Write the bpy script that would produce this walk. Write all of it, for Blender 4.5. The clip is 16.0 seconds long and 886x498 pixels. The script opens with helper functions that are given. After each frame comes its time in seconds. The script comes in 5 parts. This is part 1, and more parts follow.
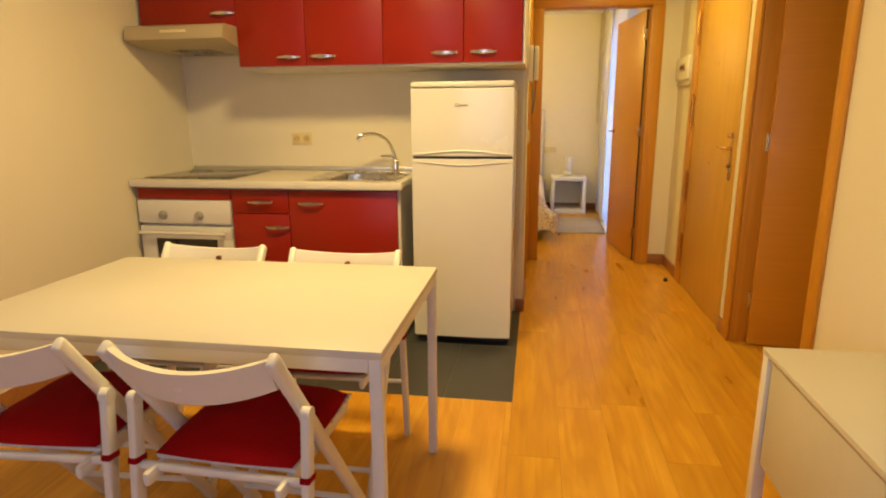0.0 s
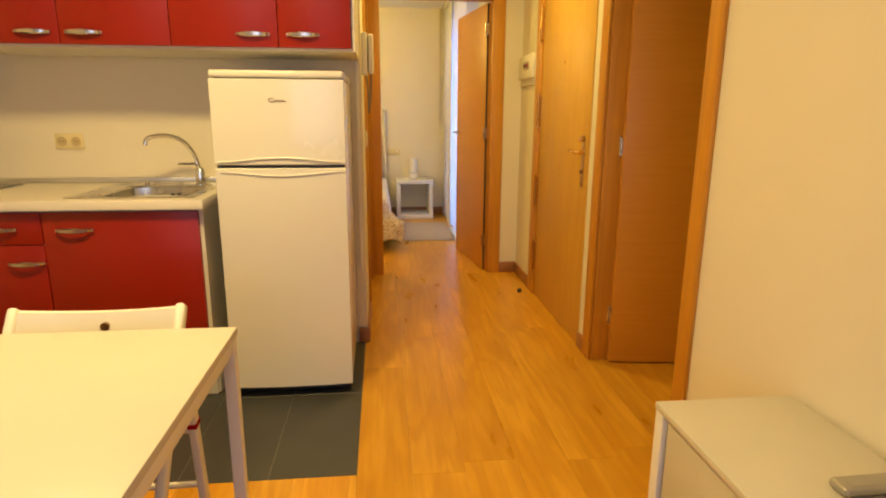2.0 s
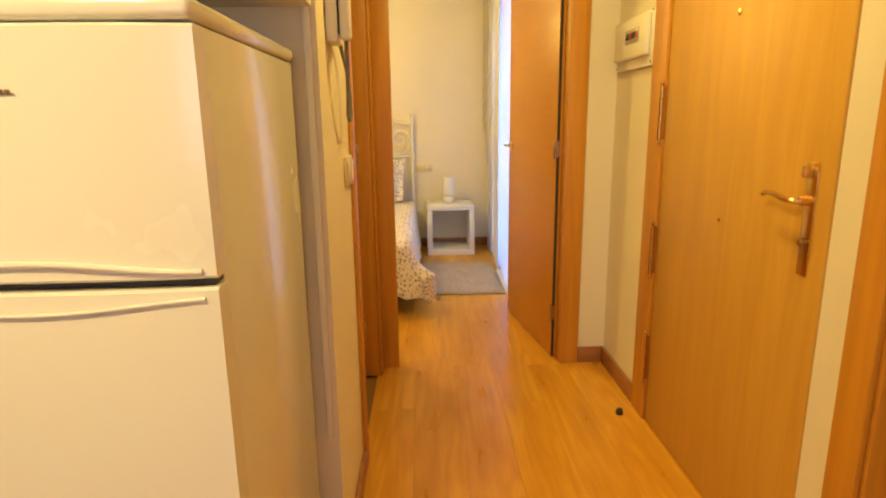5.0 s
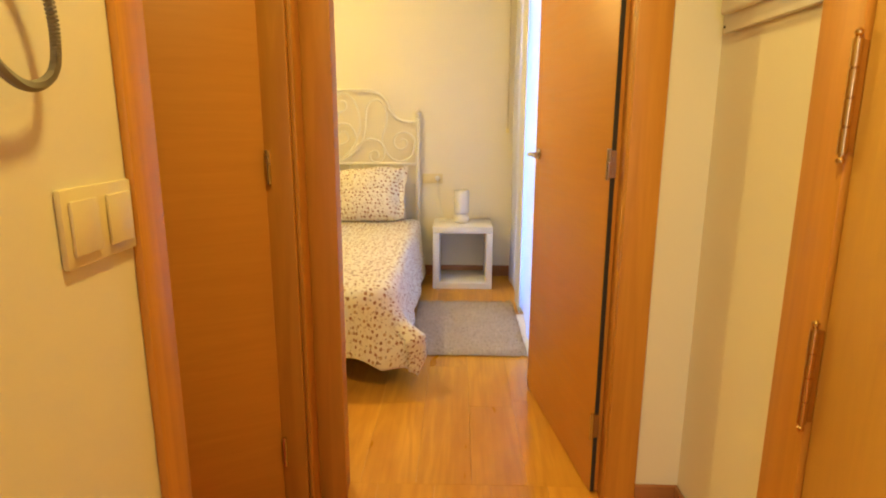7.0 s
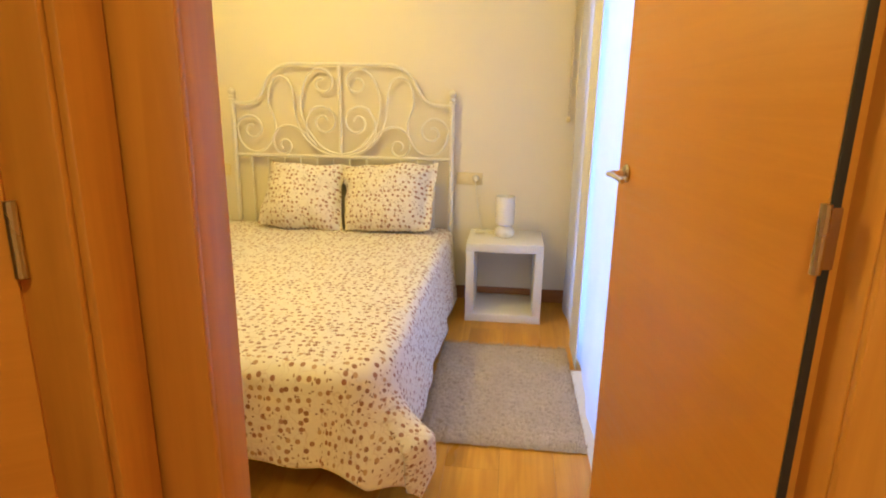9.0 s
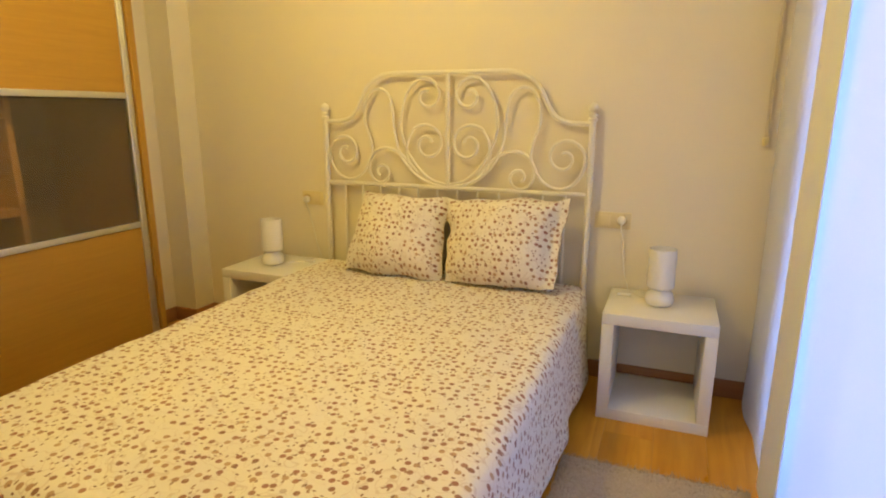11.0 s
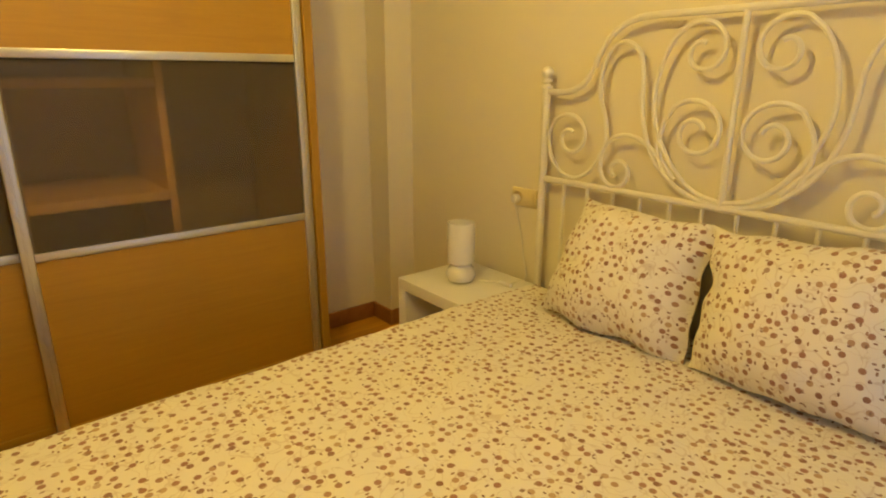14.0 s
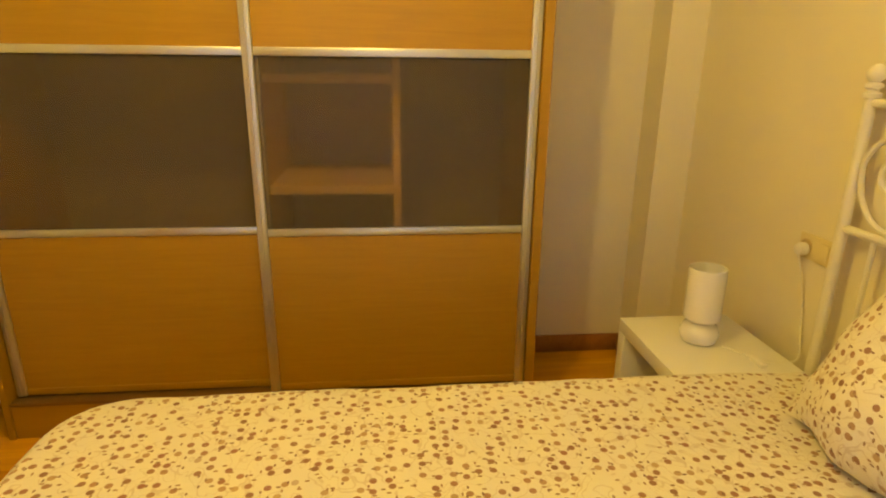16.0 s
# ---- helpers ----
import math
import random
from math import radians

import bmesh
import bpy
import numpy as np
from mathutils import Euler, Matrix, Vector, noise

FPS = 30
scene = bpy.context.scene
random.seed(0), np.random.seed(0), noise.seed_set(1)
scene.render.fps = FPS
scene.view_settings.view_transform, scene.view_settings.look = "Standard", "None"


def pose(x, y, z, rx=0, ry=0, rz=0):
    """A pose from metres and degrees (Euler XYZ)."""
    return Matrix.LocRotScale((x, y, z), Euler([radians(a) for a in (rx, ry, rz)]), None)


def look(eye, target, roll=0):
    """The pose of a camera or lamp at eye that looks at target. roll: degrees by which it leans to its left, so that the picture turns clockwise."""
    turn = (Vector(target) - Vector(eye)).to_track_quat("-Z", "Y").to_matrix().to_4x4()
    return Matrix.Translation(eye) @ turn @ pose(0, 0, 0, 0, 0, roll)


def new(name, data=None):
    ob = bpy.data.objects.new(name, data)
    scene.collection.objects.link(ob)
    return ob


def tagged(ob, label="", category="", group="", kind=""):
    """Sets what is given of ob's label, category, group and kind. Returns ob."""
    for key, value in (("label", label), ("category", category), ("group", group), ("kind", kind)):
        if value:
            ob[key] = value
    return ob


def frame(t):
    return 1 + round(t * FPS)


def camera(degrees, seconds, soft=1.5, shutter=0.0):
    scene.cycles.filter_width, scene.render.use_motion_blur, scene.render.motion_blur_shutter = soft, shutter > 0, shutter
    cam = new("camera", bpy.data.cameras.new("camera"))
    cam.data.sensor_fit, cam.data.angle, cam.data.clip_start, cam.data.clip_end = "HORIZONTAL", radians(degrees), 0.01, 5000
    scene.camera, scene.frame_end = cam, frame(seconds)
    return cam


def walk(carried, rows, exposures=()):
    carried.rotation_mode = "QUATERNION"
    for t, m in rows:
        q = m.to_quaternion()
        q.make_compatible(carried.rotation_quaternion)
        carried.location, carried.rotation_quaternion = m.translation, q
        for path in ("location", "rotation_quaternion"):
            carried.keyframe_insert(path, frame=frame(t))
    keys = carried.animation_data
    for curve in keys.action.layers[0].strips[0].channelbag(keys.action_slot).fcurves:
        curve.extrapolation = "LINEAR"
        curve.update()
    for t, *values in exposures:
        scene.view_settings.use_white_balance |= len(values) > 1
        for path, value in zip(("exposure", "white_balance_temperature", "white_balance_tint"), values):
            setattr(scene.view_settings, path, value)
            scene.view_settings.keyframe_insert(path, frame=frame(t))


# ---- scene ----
cam = camera(74.8, 16.0, soft=2.0)
PATH = [
    (0, (0.24, 0.888, 1.24), (-0.067, 2.812, 0.788), -0.4),
    (0.5, (0.174, 0.949, 1.242), (0.081, 2.892, 0.777), -0.4),
    (1, (0.174, 1.066, 1.244), (0.273, 3.009, 0.782), 0.3),
    (1.5, (0.239, 1.23, 1.248), (0.412, 3.166, 0.776), 0.3),
    (2, (0.276, 1.424, 1.237), (0.48, 3.361, 0.783), 0.3),
    (2.5, (0.279, 1.663, 1.261), (0.429, 3.614, 0.847), 0.3),
    (3, (0.29, 1.927, 1.256), (0.414, 3.887, 0.88), 0.6),
    (3.5, (0.337, 2.188, 1.271), (0.429, 4.149, 0.89), 0.5),
    (4, (0.367, 2.494, 1.256), (0.442, 4.454, 0.864), -0.6),
    (4.2, (0.372, 2.612, 1.26), (0.443, 4.57, 0.858), -0.9),
    (6.3, (0.564, 3.826, 1.215), (0.59, 5.77, 0.745), 0.2),
    (6.5, (0.589, 3.945, 1.225), (0.596, 5.892, 0.767), 0.1),
    (7, (0.624, 4.199, 1.211), (0.574, 6.152, 0.781), 0.2),
    (7.5, (0.649, 4.399, 1.208), (0.556, 6.345, 0.754), 0.1),
    (8, (0.666, 4.648, 1.21), (0.53, 6.582, 0.719), 0.6),
    (8.2, (0.678, 4.749, 1.219), (0.53, 6.679, 0.718), 0.8),
    (10.3, (0.668, 5.745, 1.27), (0.178, 7.622, 0.786), 0.1),
    (10.5, (0.667, 5.816, 1.256), (0.114, 7.679, 0.786), 0.1),
    (11, (0.653, 6.011, 1.259), (-0.057, 7.823, 0.797), 0.2),
    (11.5, (0.615, 6.132, 1.258), (-0.2, 7.899, 0.797), 0.5),
    (12, (0.536, 6.213, 1.242), (-0.362, 7.94, 0.781), 0.9),
    (12.5, (0.511, 6.389, 1.273), (-0.498, 8.04, 0.768), -0.1),
    (13, (0.495, 6.653, 1.264), (-0.651, 8.201, 0.725), -0.9),
    (13.5, (0.457, 6.827, 1.271), (-0.839, 8.236, 0.692), -0.7),
    (14, (0.404, 6.999, 1.263), (-1.081, 8.21, 0.691), 0.1),
    (14.5, (0.397, 7.139, 1.258), (-1.241, 8.141, 0.697), 0.2),
    (15, (0.372, 7.293, 1.277), (-1.387, 8.039, 0.685), 0.05),
    (15.5, (0.326, 7.39, 1.296), (-1.515, 7.877, 0.684), 0.4),
    (16, (0.298, 7.495, 1.279), (-1.601, 7.684, 0.682), 0.6),
]
EXPOSURES = [(0, 0.08, 6550, 9), (4, 0.18, 6400, 9), (6.5, 0.36, 6000, 10), (8, 0.36, 5600, 10), (10.5, 0.06, 5500, 9), (11.5, -0.14, 5900, 8), (13.0, -0.2, 6000, 8), (14.5, -0.26, 6800, 5), (16, -0.06, 7200, 3)]
walk(cam, [(t, look(eye, target, roll)) for t, eye, target, roll in PATH], EXPOSURES)

# ---------- world, sun, lamps ----------
world = bpy.data.worlds.new("sky")
scene.world = world
world.use_nodes = True
wn = world.node_tree
sky = wn.nodes.new("ShaderNodeTexSky")
sky.sky_type, sky.sun_disc, sky.sun_elevation, sky.sun_rotation = "NISHITA", False, radians(35), radians(200)
wn.links.new(sky.outputs[0], wn.nodes["Background"].inputs[0])
wn.nodes["Background"].inputs[1].default_value = 0.12


def area_lamp(name, m, size, size_y, watts, colour, spread=180):
    d = bpy.data.lights.new(name, "AREA")
    d.shape, d.size, d.size_y, d.energy, d.color, d.spread = "RECTANGLE", size, size_y, watts, colour, radians(spread)
    ob = new(name, d)
    ob.matrix_world = m
    return ob


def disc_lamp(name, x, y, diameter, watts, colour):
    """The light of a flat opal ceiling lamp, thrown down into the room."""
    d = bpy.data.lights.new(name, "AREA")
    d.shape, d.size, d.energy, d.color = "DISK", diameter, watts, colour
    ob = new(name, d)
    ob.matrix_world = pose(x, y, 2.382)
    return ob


def globe_lamp(name, m, radius, watts, colour):
    d = bpy.data.lights.new(name, "POINT")
    d.shadow_soft_size, d.energy, d.color = radius, watts, colour
    ob = new(name, d)
    ob.matrix_world = m
    return ob


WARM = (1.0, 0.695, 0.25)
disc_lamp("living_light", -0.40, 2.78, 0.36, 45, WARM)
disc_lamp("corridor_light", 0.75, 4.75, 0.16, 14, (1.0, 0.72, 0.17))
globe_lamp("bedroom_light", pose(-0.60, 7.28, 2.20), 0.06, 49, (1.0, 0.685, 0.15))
# daylight of the balcony door, entering towards the room
area_lamp("balcony_daylight", pose(1.36, 7.55, 1.08, 0, 90, 0), 2.0, 1.40, 28, (0.29, 0.45, 1.0))
# daylight of the living-room window behind the start
area_lamp("living_daylight", pose(0.05, -1.52, 1.45, 90, 0, 0), 1.7, 1.25, 18, (0.45, 0.58, 1.0))

# ---------- materials ----------


def material(name):
    m = bpy.data.materials.new(name)
    m.use_nodes = True
    return m, m.node_tree, m.node_tree.nodes["Principled BSDF"]


def node(nt, kind, **values):
    n = nt.nodes.new(kind)
    for k, v in values.items():
        n.inputs[k.replace("_", " ")].default_value = v
    return n


def coords(nt, scale=(1, 1, 1), per_object=False):
    tc, mp = nt.nodes.new("ShaderNodeTexCoord"), nt.nodes.new("ShaderNodeMapping")
    mp.inputs["Scale"].default_value = scale
    nt.links.new(tc.outputs["Object"], mp.inputs["Vector"])
    if per_object:
        info, mul = nt.nodes.new("ShaderNodeObjectInfo"), nt.nodes.new("ShaderNodeVectorMath")
        mul.operation = "SCALE"
        mul.inputs[0].default_value = (31, 17, 23)
        nt.links.new(info.outputs["Random"], mul.inputs["Scale"])
        nt.links.new(mul.outputs[0], mp.inputs["Location"])
    return mp.outputs[0]


def mix(nt, fac, a, b):
    n = nt.nodes.new("ShaderNodeMix")
    n.data_type = "RGBA"
    for socket, v in ((n.inputs[0], fac), (n.inputs[6], a), (n.inputs[7], b)):
        if isinstance(v, bpy.types.NodeSocket):
            nt.links.new(v, socket)
        else:
            socket.default_value = (*v, 1) if isinstance(v, tuple) else v
    return n.outputs[2]


def ramp(nt, value, stops):
    n = nt.nodes.new("ShaderNodeValToRGB")
    e = n.color_ramp.elements
    while len(e) < len(stops):
        e.new(0.5)
    for el, (p, c) in zip(e, stops):
        el.position = p
        el.color = (*c, 1) if isinstance(c, tuple) else (c, c, c, 1)
    nt.links.new(value, n.inputs[0])
    return n.outputs[0]


def bump(nt, bsdf, height, strength, distance=0.002):
    b = nt.nodes.new("ShaderNodeBump")
    b.inputs["Strength"].default_value, b.inputs["Distance"].default_value = strength, distance
    nt.links.new(height, b.inputs["Height"])
    nt.links.new(b.outputs[0], bsdf.inputs["Normal"])


def paint(name, c, rough=0.5, vary=0.06, scale=3.0, grain=220.0, relief=0.15, metal=0.0, coat=0.0):
    """A painted, plastic or metal surface: broad unevenness, fine grain and faint smears in the gloss."""
    m, nt, b = material(name)
    v = coords(nt)
    big, fine = node(nt, "ShaderNodeTexNoise", Scale=scale, Detail=4.0), node(nt, "ShaderNodeTexNoise", Scale=grain, Detail=2.0)
    nt.links.new(v, big.inputs["Vector"]), nt.links.new(v, fine.inputs["Vector"])
    dark = tuple(max(0, x * (1 - 2 * vary)) for x in c)
    nt.links.new(mix(nt, big.outputs[0], dark, tuple(min(1, x * (1 + vary)) for x in c)), b.inputs["Base Color"])
    nt.links.new(ramp(nt, big.outputs[0], [(0.3, max(0, rough - 0.03)), (0.7, min(1, rough + 0.03))]), b.inputs["Roughness"])
    b.inputs["Metallic"].default_value, b.inputs["Coat Weight"].default_value = metal, coat
    if relief:
        bump(nt, b, fine.outputs[0], relief, 0.001)
    return m


def wood(name, c1, c2, axis, rough=0.38, stretch=14.0, scale=2.2, per_object=False, figure=0.5, coat=0.15):
    """Veneer or laminate with the grain along one axis: long streaks, fine pores and cathedral figure."""
    m, nt, b = material(name)
    s = [stretch] * 3
    s["xyz".index(axis)] = 1.0
    v = coords(nt, tuple(k * scale for k in s), per_object)
    streak = node(nt, "ShaderNodeTexNoise", Scale=1.0, Detail=5.0, Roughness=0.6, Distortion=0.7)
    pore = node(nt, "ShaderNodeTexNoise", Scale=7.0, Detail=3.0)
    nt.links.new(v, streak.inputs["Vector"]), nt.links.new(v, pore.inputs["Vector"])
    v2 = coords(nt, tuple(k * scale * 0.22 for k in s), per_object)
    wave = node(nt, "ShaderNodeTexNoise", Scale=0.8, Detail=2.0, Distortion=2.5)
    nt.links.new(v2, wave.inputs["Vector"])
    col = ramp(nt, streak.outputs[0], [(0.28, c1), (0.72, c2)])
    rings = ramp(nt, wave.outputs[0], [(0.34, (1, 1, 1)), (0.46, (0.82, 0.76, 0.70)), (0.57, (1, 1, 1)), (0.68, (0.88, 0.84, 0.78))])
    mul = nt.nodes.new("ShaderNodeMix")
    mul.data_type, mul.blend_type = "RGBA", "MULTIPLY"
    mul.inputs[0].default_value = figure
    nt.links.new(col, mul.inputs[6]), nt.links.new(rings, mul.inputs[7])
    out = mix(nt, ramp(nt, pore.outputs[0], [(0.30, 0.07), (0.58, 0.0)]), mul.outputs[2], tuple(k * 0.72 for k in c1))
    if per_object:
        info = nt.nodes.new("ShaderNodeObjectInfo")
        hsv = nt.nodes.new("ShaderNodeHueSaturation")
        nt.links.new(ramp(nt, info.outputs["Random"], [(0, 0.90), (1, 1.08)]), hsv.inputs["Value"])
        nt.links.new(out, hsv.inputs["Color"])
        out = hsv.outputs[0]
    nt.links.new(out, b.inputs["Base Color"])
    nt.links.new(ramp(nt, streak.outputs[0], [(0.3, rough - 0.06), (0.7, rough + 0.06)]), b.inputs["Roughness"])
    b.inputs["Coat Weight"].default_value = coat
    bump(nt, b, pore.outputs[0], 0.12, 0.001)
    return m


def oak_laminate():
    """Golden oak print: soft cathedral rings, broad cloudy tone, faint long streaks and a few darker flecks."""
    m, nt, b = material("laminate_oak")
    figure = node(nt, "ShaderNodeTexNoise", Scale=1.0, Detail=2.0, Roughness=0.45, Distortion=0.35)
    nt.links.new(coords(nt, (6.0, 0.75, 1.0), True), figure.inputs["Vector"])
    turns = nt.nodes.new("ShaderNodeMath")
    turns.operation = "MULTIPLY"
    turns.inputs[1].default_value = 46.0
    nt.links.new(figure.outputs[0], turns.inputs[0])
    rings = nt.nodes.new("ShaderNodeMath")
    rings.operation = "SINE"
    nt.links.new(turns.outputs[0], rings.inputs[0])
    half = nt.nodes.new("ShaderNodeMath")
    half.operation = "MULTIPLY_ADD"
    half.inputs[1].default_value, half.inputs[2].default_value = 0.5, 0.5
    nt.links.new(rings.outputs[0], half.inputs[0])
    cloud = node(nt, "ShaderNodeTexNoise", Scale=1.0, Detail=3.0, Roughness=0.55)
    nt.links.new(coords(nt, (7.0, 1.6, 1.0), True), cloud.inputs["Vector"])
    streak = node(nt, "ShaderNodeTexNoise", Scale=1.0, Detail=4.0, Roughness=0.6)
    nt.links.new(coords(nt, (60.0, 2.2, 1.0), True), streak.inputs["Vector"])
    base = ramp(nt, cloud.outputs[0], [(0.30, (0.56, 0.262, 0.018)), (0.50, (0.66, 0.335, 0.028)), (0.72, (0.74, 0.400, 0.045))])
    ringed = mix(nt, ramp(nt, half.outputs[0], [(0.15, 0.30), (0.75, 0.0)]), base, (0.47, 0.205, 0.016))
    fine = mix(nt, ramp(nt, streak.outputs[0], [(0.34, 0.28), (0.55, 0.0)]), ringed, (0.45, 0.19, 0.014))
    info, hsv = nt.nodes.new("ShaderNodeObjectInfo"), nt.nodes.new("ShaderNodeHueSaturation")
    nt.links.new(ramp(nt, info.outputs["Random"], [(0, 0.93), (1, 1.07)]), hsv.inputs["Value"])
    nt.links.new(fine, hsv.inputs["Color"])
    nt.links.new(hsv.outputs[0], b.inputs["Base Color"])
    nt.links.new(ramp(nt, cloud.outputs[0], [(0.3, 0.27), (0.7, 0.34)]), b.inputs["Roughness"])
    b.inputs["Specular IOR Level"].default_value = 0.36
    bump(nt, b, streak.outputs[0], 0.06, 0.0006)
    return m


def floral(name, base):
    """Cream cotton printed with mauve and tan berries, small dark leaves and thin stems, with a quilted relief."""
    m, nt, b = material(name)
    tc = nt.nodes.new("ShaderNodeTexCoord")
    v = tc.outputs["UV"]
    cloth = node(nt, "ShaderNodeTexNoise", Scale=4.0, Detail=3.0)
    nt.links.new(v, cloth.inputs["Vector"])
    out = mix(nt, cloth.outputs[0], tuple(k * 0.93 for k in base), base)
    wav = node(nt, "ShaderNodeTexNoise", Scale=15.0, Detail=1.0, Distortion=1.4)
    nt.links.new(v, wav.inputs["Vector"])
    stem = ramp(nt, wav.outputs[0], [(0.475, 0.0), (0.494, 0.5), (0.506, 0.5), (0.525, 0.0)])
    out = mix(nt, stem, out, (0.55, 0.44, 0.36))
    layers = (
        (32.0, 0.258, [(0.0, (0.27, 0.135, 0.095)), (0.35, (0.38, 0.21, 0.14)), (0.6, (0.52, 0.37, 0.23)), (0.85, (0.34, 0.165, 0.12))], (0, 0, 0), (1, 1, 1), 0.66, 0.62),
        (44.0, 0.19, [(0.0, (0.30, 0.19, 0.12)), (0.5, (0.42, 0.27, 0.18)), (1.0, (0.22, 0.13, 0.09))], (7.117, 5.231, 1.9), (1.5, 0.8, 1.0), 0.26, 0.9),
        (44.0, 0.17, [(0.0, (0.22, 0.12, 0.10)), (1.0, (0.40, 0.25, 0.18))], (2.417, 9.231, 0.9), (0.8, 1.5, 1.0), 0.22, 0.9),
    )
    for scale, size, cols, shift, stretch, share, loose in layers:
        mp = nt.nodes.new("ShaderNodeMapping")
        mp.inputs["Location"].default_value, mp.inputs["Scale"].default_value = shift, stretch
        mp.inputs["Rotation"].default_value = (0, 0, 0.5 * shift[0])
        nt.links.new(v, mp.inputs["Vector"])
        vo = node(nt, "ShaderNodeTexVoronoi", Scale=scale, Randomness=loose)
        vo.voronoi_dimensions = "2D"
        nt.links.new(mp.outputs[0], vo.inputs["Vector"])
        sep = nt.nodes.new("ShaderNodeSeparateColor")
        nt.links.new(vo.outputs["Color"], sep.inputs[0])
        dot = ramp(nt, vo.outputs["Distance"], [(size - 0.03, 1.0), (size + 0.02, 0.0)])
        keep = ramp(nt, sep.outputs[1], [(share - 0.01, 1.0), (share, 0.0)])
        both = nt.nodes.new("ShaderNodeMath")
        both.operation = "MULTIPLY"
        nt.links.new(dot, both.inputs[0]), nt.links.new(keep, both.inputs[1])
        out = mix(nt, both.outputs[0], out, ramp(nt, sep.outputs[0], cols))
    nt.links.new(out, b.inputs["Base Color"])
    b.inputs["Roughness"].default_value = 0.9
    b.inputs["Sheen Weight"].default_value = 0.15
    quilt = node(nt, "ShaderNodeTexNoise", Scale=26.0, Detail=3.0, Distortion=0.8)
    nt.links.new(v, quilt.inputs["Vector"])
    bump(nt, b, quilt.outputs[0], 0.6, 0.007)
    return m


def fabric(name, c, scale=60.0, rough=0.95, relief=0.5, sheen=0.3):
    m, nt, b = material(name)
    v = coords(nt)
    big, fine = node(nt, "ShaderNodeTexNoise", Scale=7.0, Detail=5.0), node(nt, "ShaderNodeTexNoise", Scale=scale * 4, Detail=3.0)
    nt.links.new(v, big.inputs["Vector"]), nt.links.new(v, fine.inputs["Vector"])
    a = mix(nt, big.outputs[0], tuple(k * 0.7 for k in c), tuple(min(1, k * 1.2) for k in c))
    nt.links.new(mix(nt, ramp(nt, fine.outputs[0], [(0.35, 0.35), (0.6, 0.0)]), a, tuple(k * 0.6 for k in c)), b.inputs["Base Color"])
    b.inputs["Roughness"].default_value, b.inputs["Sheen Weight"].default_value = rough, sheen
    bump(nt, b, fine.outputs[0], relief, 0.003)
    return m


WALL = paint("wall_paint", (0.79, 0.735, 0.60), 0.75, 0.03, 1.3, 90, 0.25)
CEILING = paint("ceiling_paint", (0.82, 0.80, 0.76), 0.8, 0.02, 1.2, 90, 0.2)
DOOR_H = wood("door_veneer_cross", (0.60, 0.262, 0.022), (0.645, 0.292, 0.029), "x", 0.42, 18, 2.6, figure=0.14, coat=0.0)
ENTRY = wood("entry_door_veneer", (0.57, 0.31, 0.040), (0.66, 0.385, 0.060), "z", 0.46, 12, 1.5, figure=0.22, coat=0.0)
CASING = wood("casing_veneer", (0.55, 0.240, 0.018), (0.64, 0.300, 0.028), "z", 0.45, 16, 1.8, coat=0.0)
CASING_H = wood("casing_head_veneer", (0.55, 0.240, 0.018), (0.64, 0.300, 0.028), "x", 0.36, 16, 1.8)
CASING_HY = wood("casing_head_veneer_along", (0.55, 0.240, 0.018), (0.64, 0.300, 0.028), "y", 0.36, 16, 1.8)
SKIRT = wood("skirting_wood", (0.30, 0.12, 0.04), (0.40, 0.18, 0.06), "x", 0.4, 12, 2)
PLANK = oak_laminate()
SUBFLOOR = paint("floor_joint", (0.26, 0.14, 0.05), 0.8)
SLATE = paint("slate_tile", (0.062, 0.064, 0.066), 0.42, 0.18, 6, 130, 0.35)
GROUT = paint("grout", (0.20, 0.195, 0.185), 0.9)
RED = paint("red_laminate", (0.295, 0.013, 0.0015), 0.36, 0.05, 4, 300, 0.05)
RED.node_tree.nodes["Principled BSDF"].inputs["Specular IOR Level"].default_value = 0.36
WHITE = paint("white_lacquer", (0.80, 0.79, 0.76), 0.35, 0.025, 4, 260, 0.05)
WHITE_EDGE = paint("white_melamine", (0.74, 0.71, 0.64), 0.5, 0.03, 4, 200, 0.1)
TABLETOP = paint("white_tabletop", (0.63, 0.605, 0.55), 0.40, 0.03, 5, 260, 0.06)
COUNTER = paint("counter_laminate", (0.74, 0.69, 0.60), 0.38, 0.06, 30, 300, 0.1)
APPLIANCE = paint("white_enamel", (0.74, 0.73, 0.69), 0.25, 0.02, 3, 200, 0.04, coat=0.3)
IVORY = paint("ivory_plastic", (0.75, 0.655, 0.38), 0.4, 0.03)
PLASTIC = paint("white_plastic", (0.80, 0.78, 0.72), 0.4, 0.03)
STEEL = paint("brushed_steel", (0.60, 0.58, 0.54), 0.28, 0.06, 8, 300, 0.1, metal=1.0)
CHROME = paint("chrome", (0.78, 0.77, 0.75), 0.10, 0.03, 5, 200, 0.0, metal=1.0)
NICKEL = paint("satin_nickel", (0.66, 0.62, 0.55), 0.27, 0.05, 6, 200, 0.05, metal=1.0)
BRASS = paint("brass", (0.72, 0.48, 0.16), 0.24, 0.08, 8, 200, 0.05, metal=1.0)
ALU = paint("aluminium_profile", (0.62, 0.62, 0.60), 0.38, 0.04, 5, 300, 0.08, metal=0.85)
BLACK_GLASS = paint("black_hob_glass", (0.012, 0.012, 0.012), 0.08, 0.1, 5, 200, 0.0, coat=0.5)
DARK = paint("dark_plastic", (0.03, 0.03, 0.03), 0.5, 0.1)
GREY_CORD = paint("grey_cord", (0.24, 0.22, 0.19), 0.6)
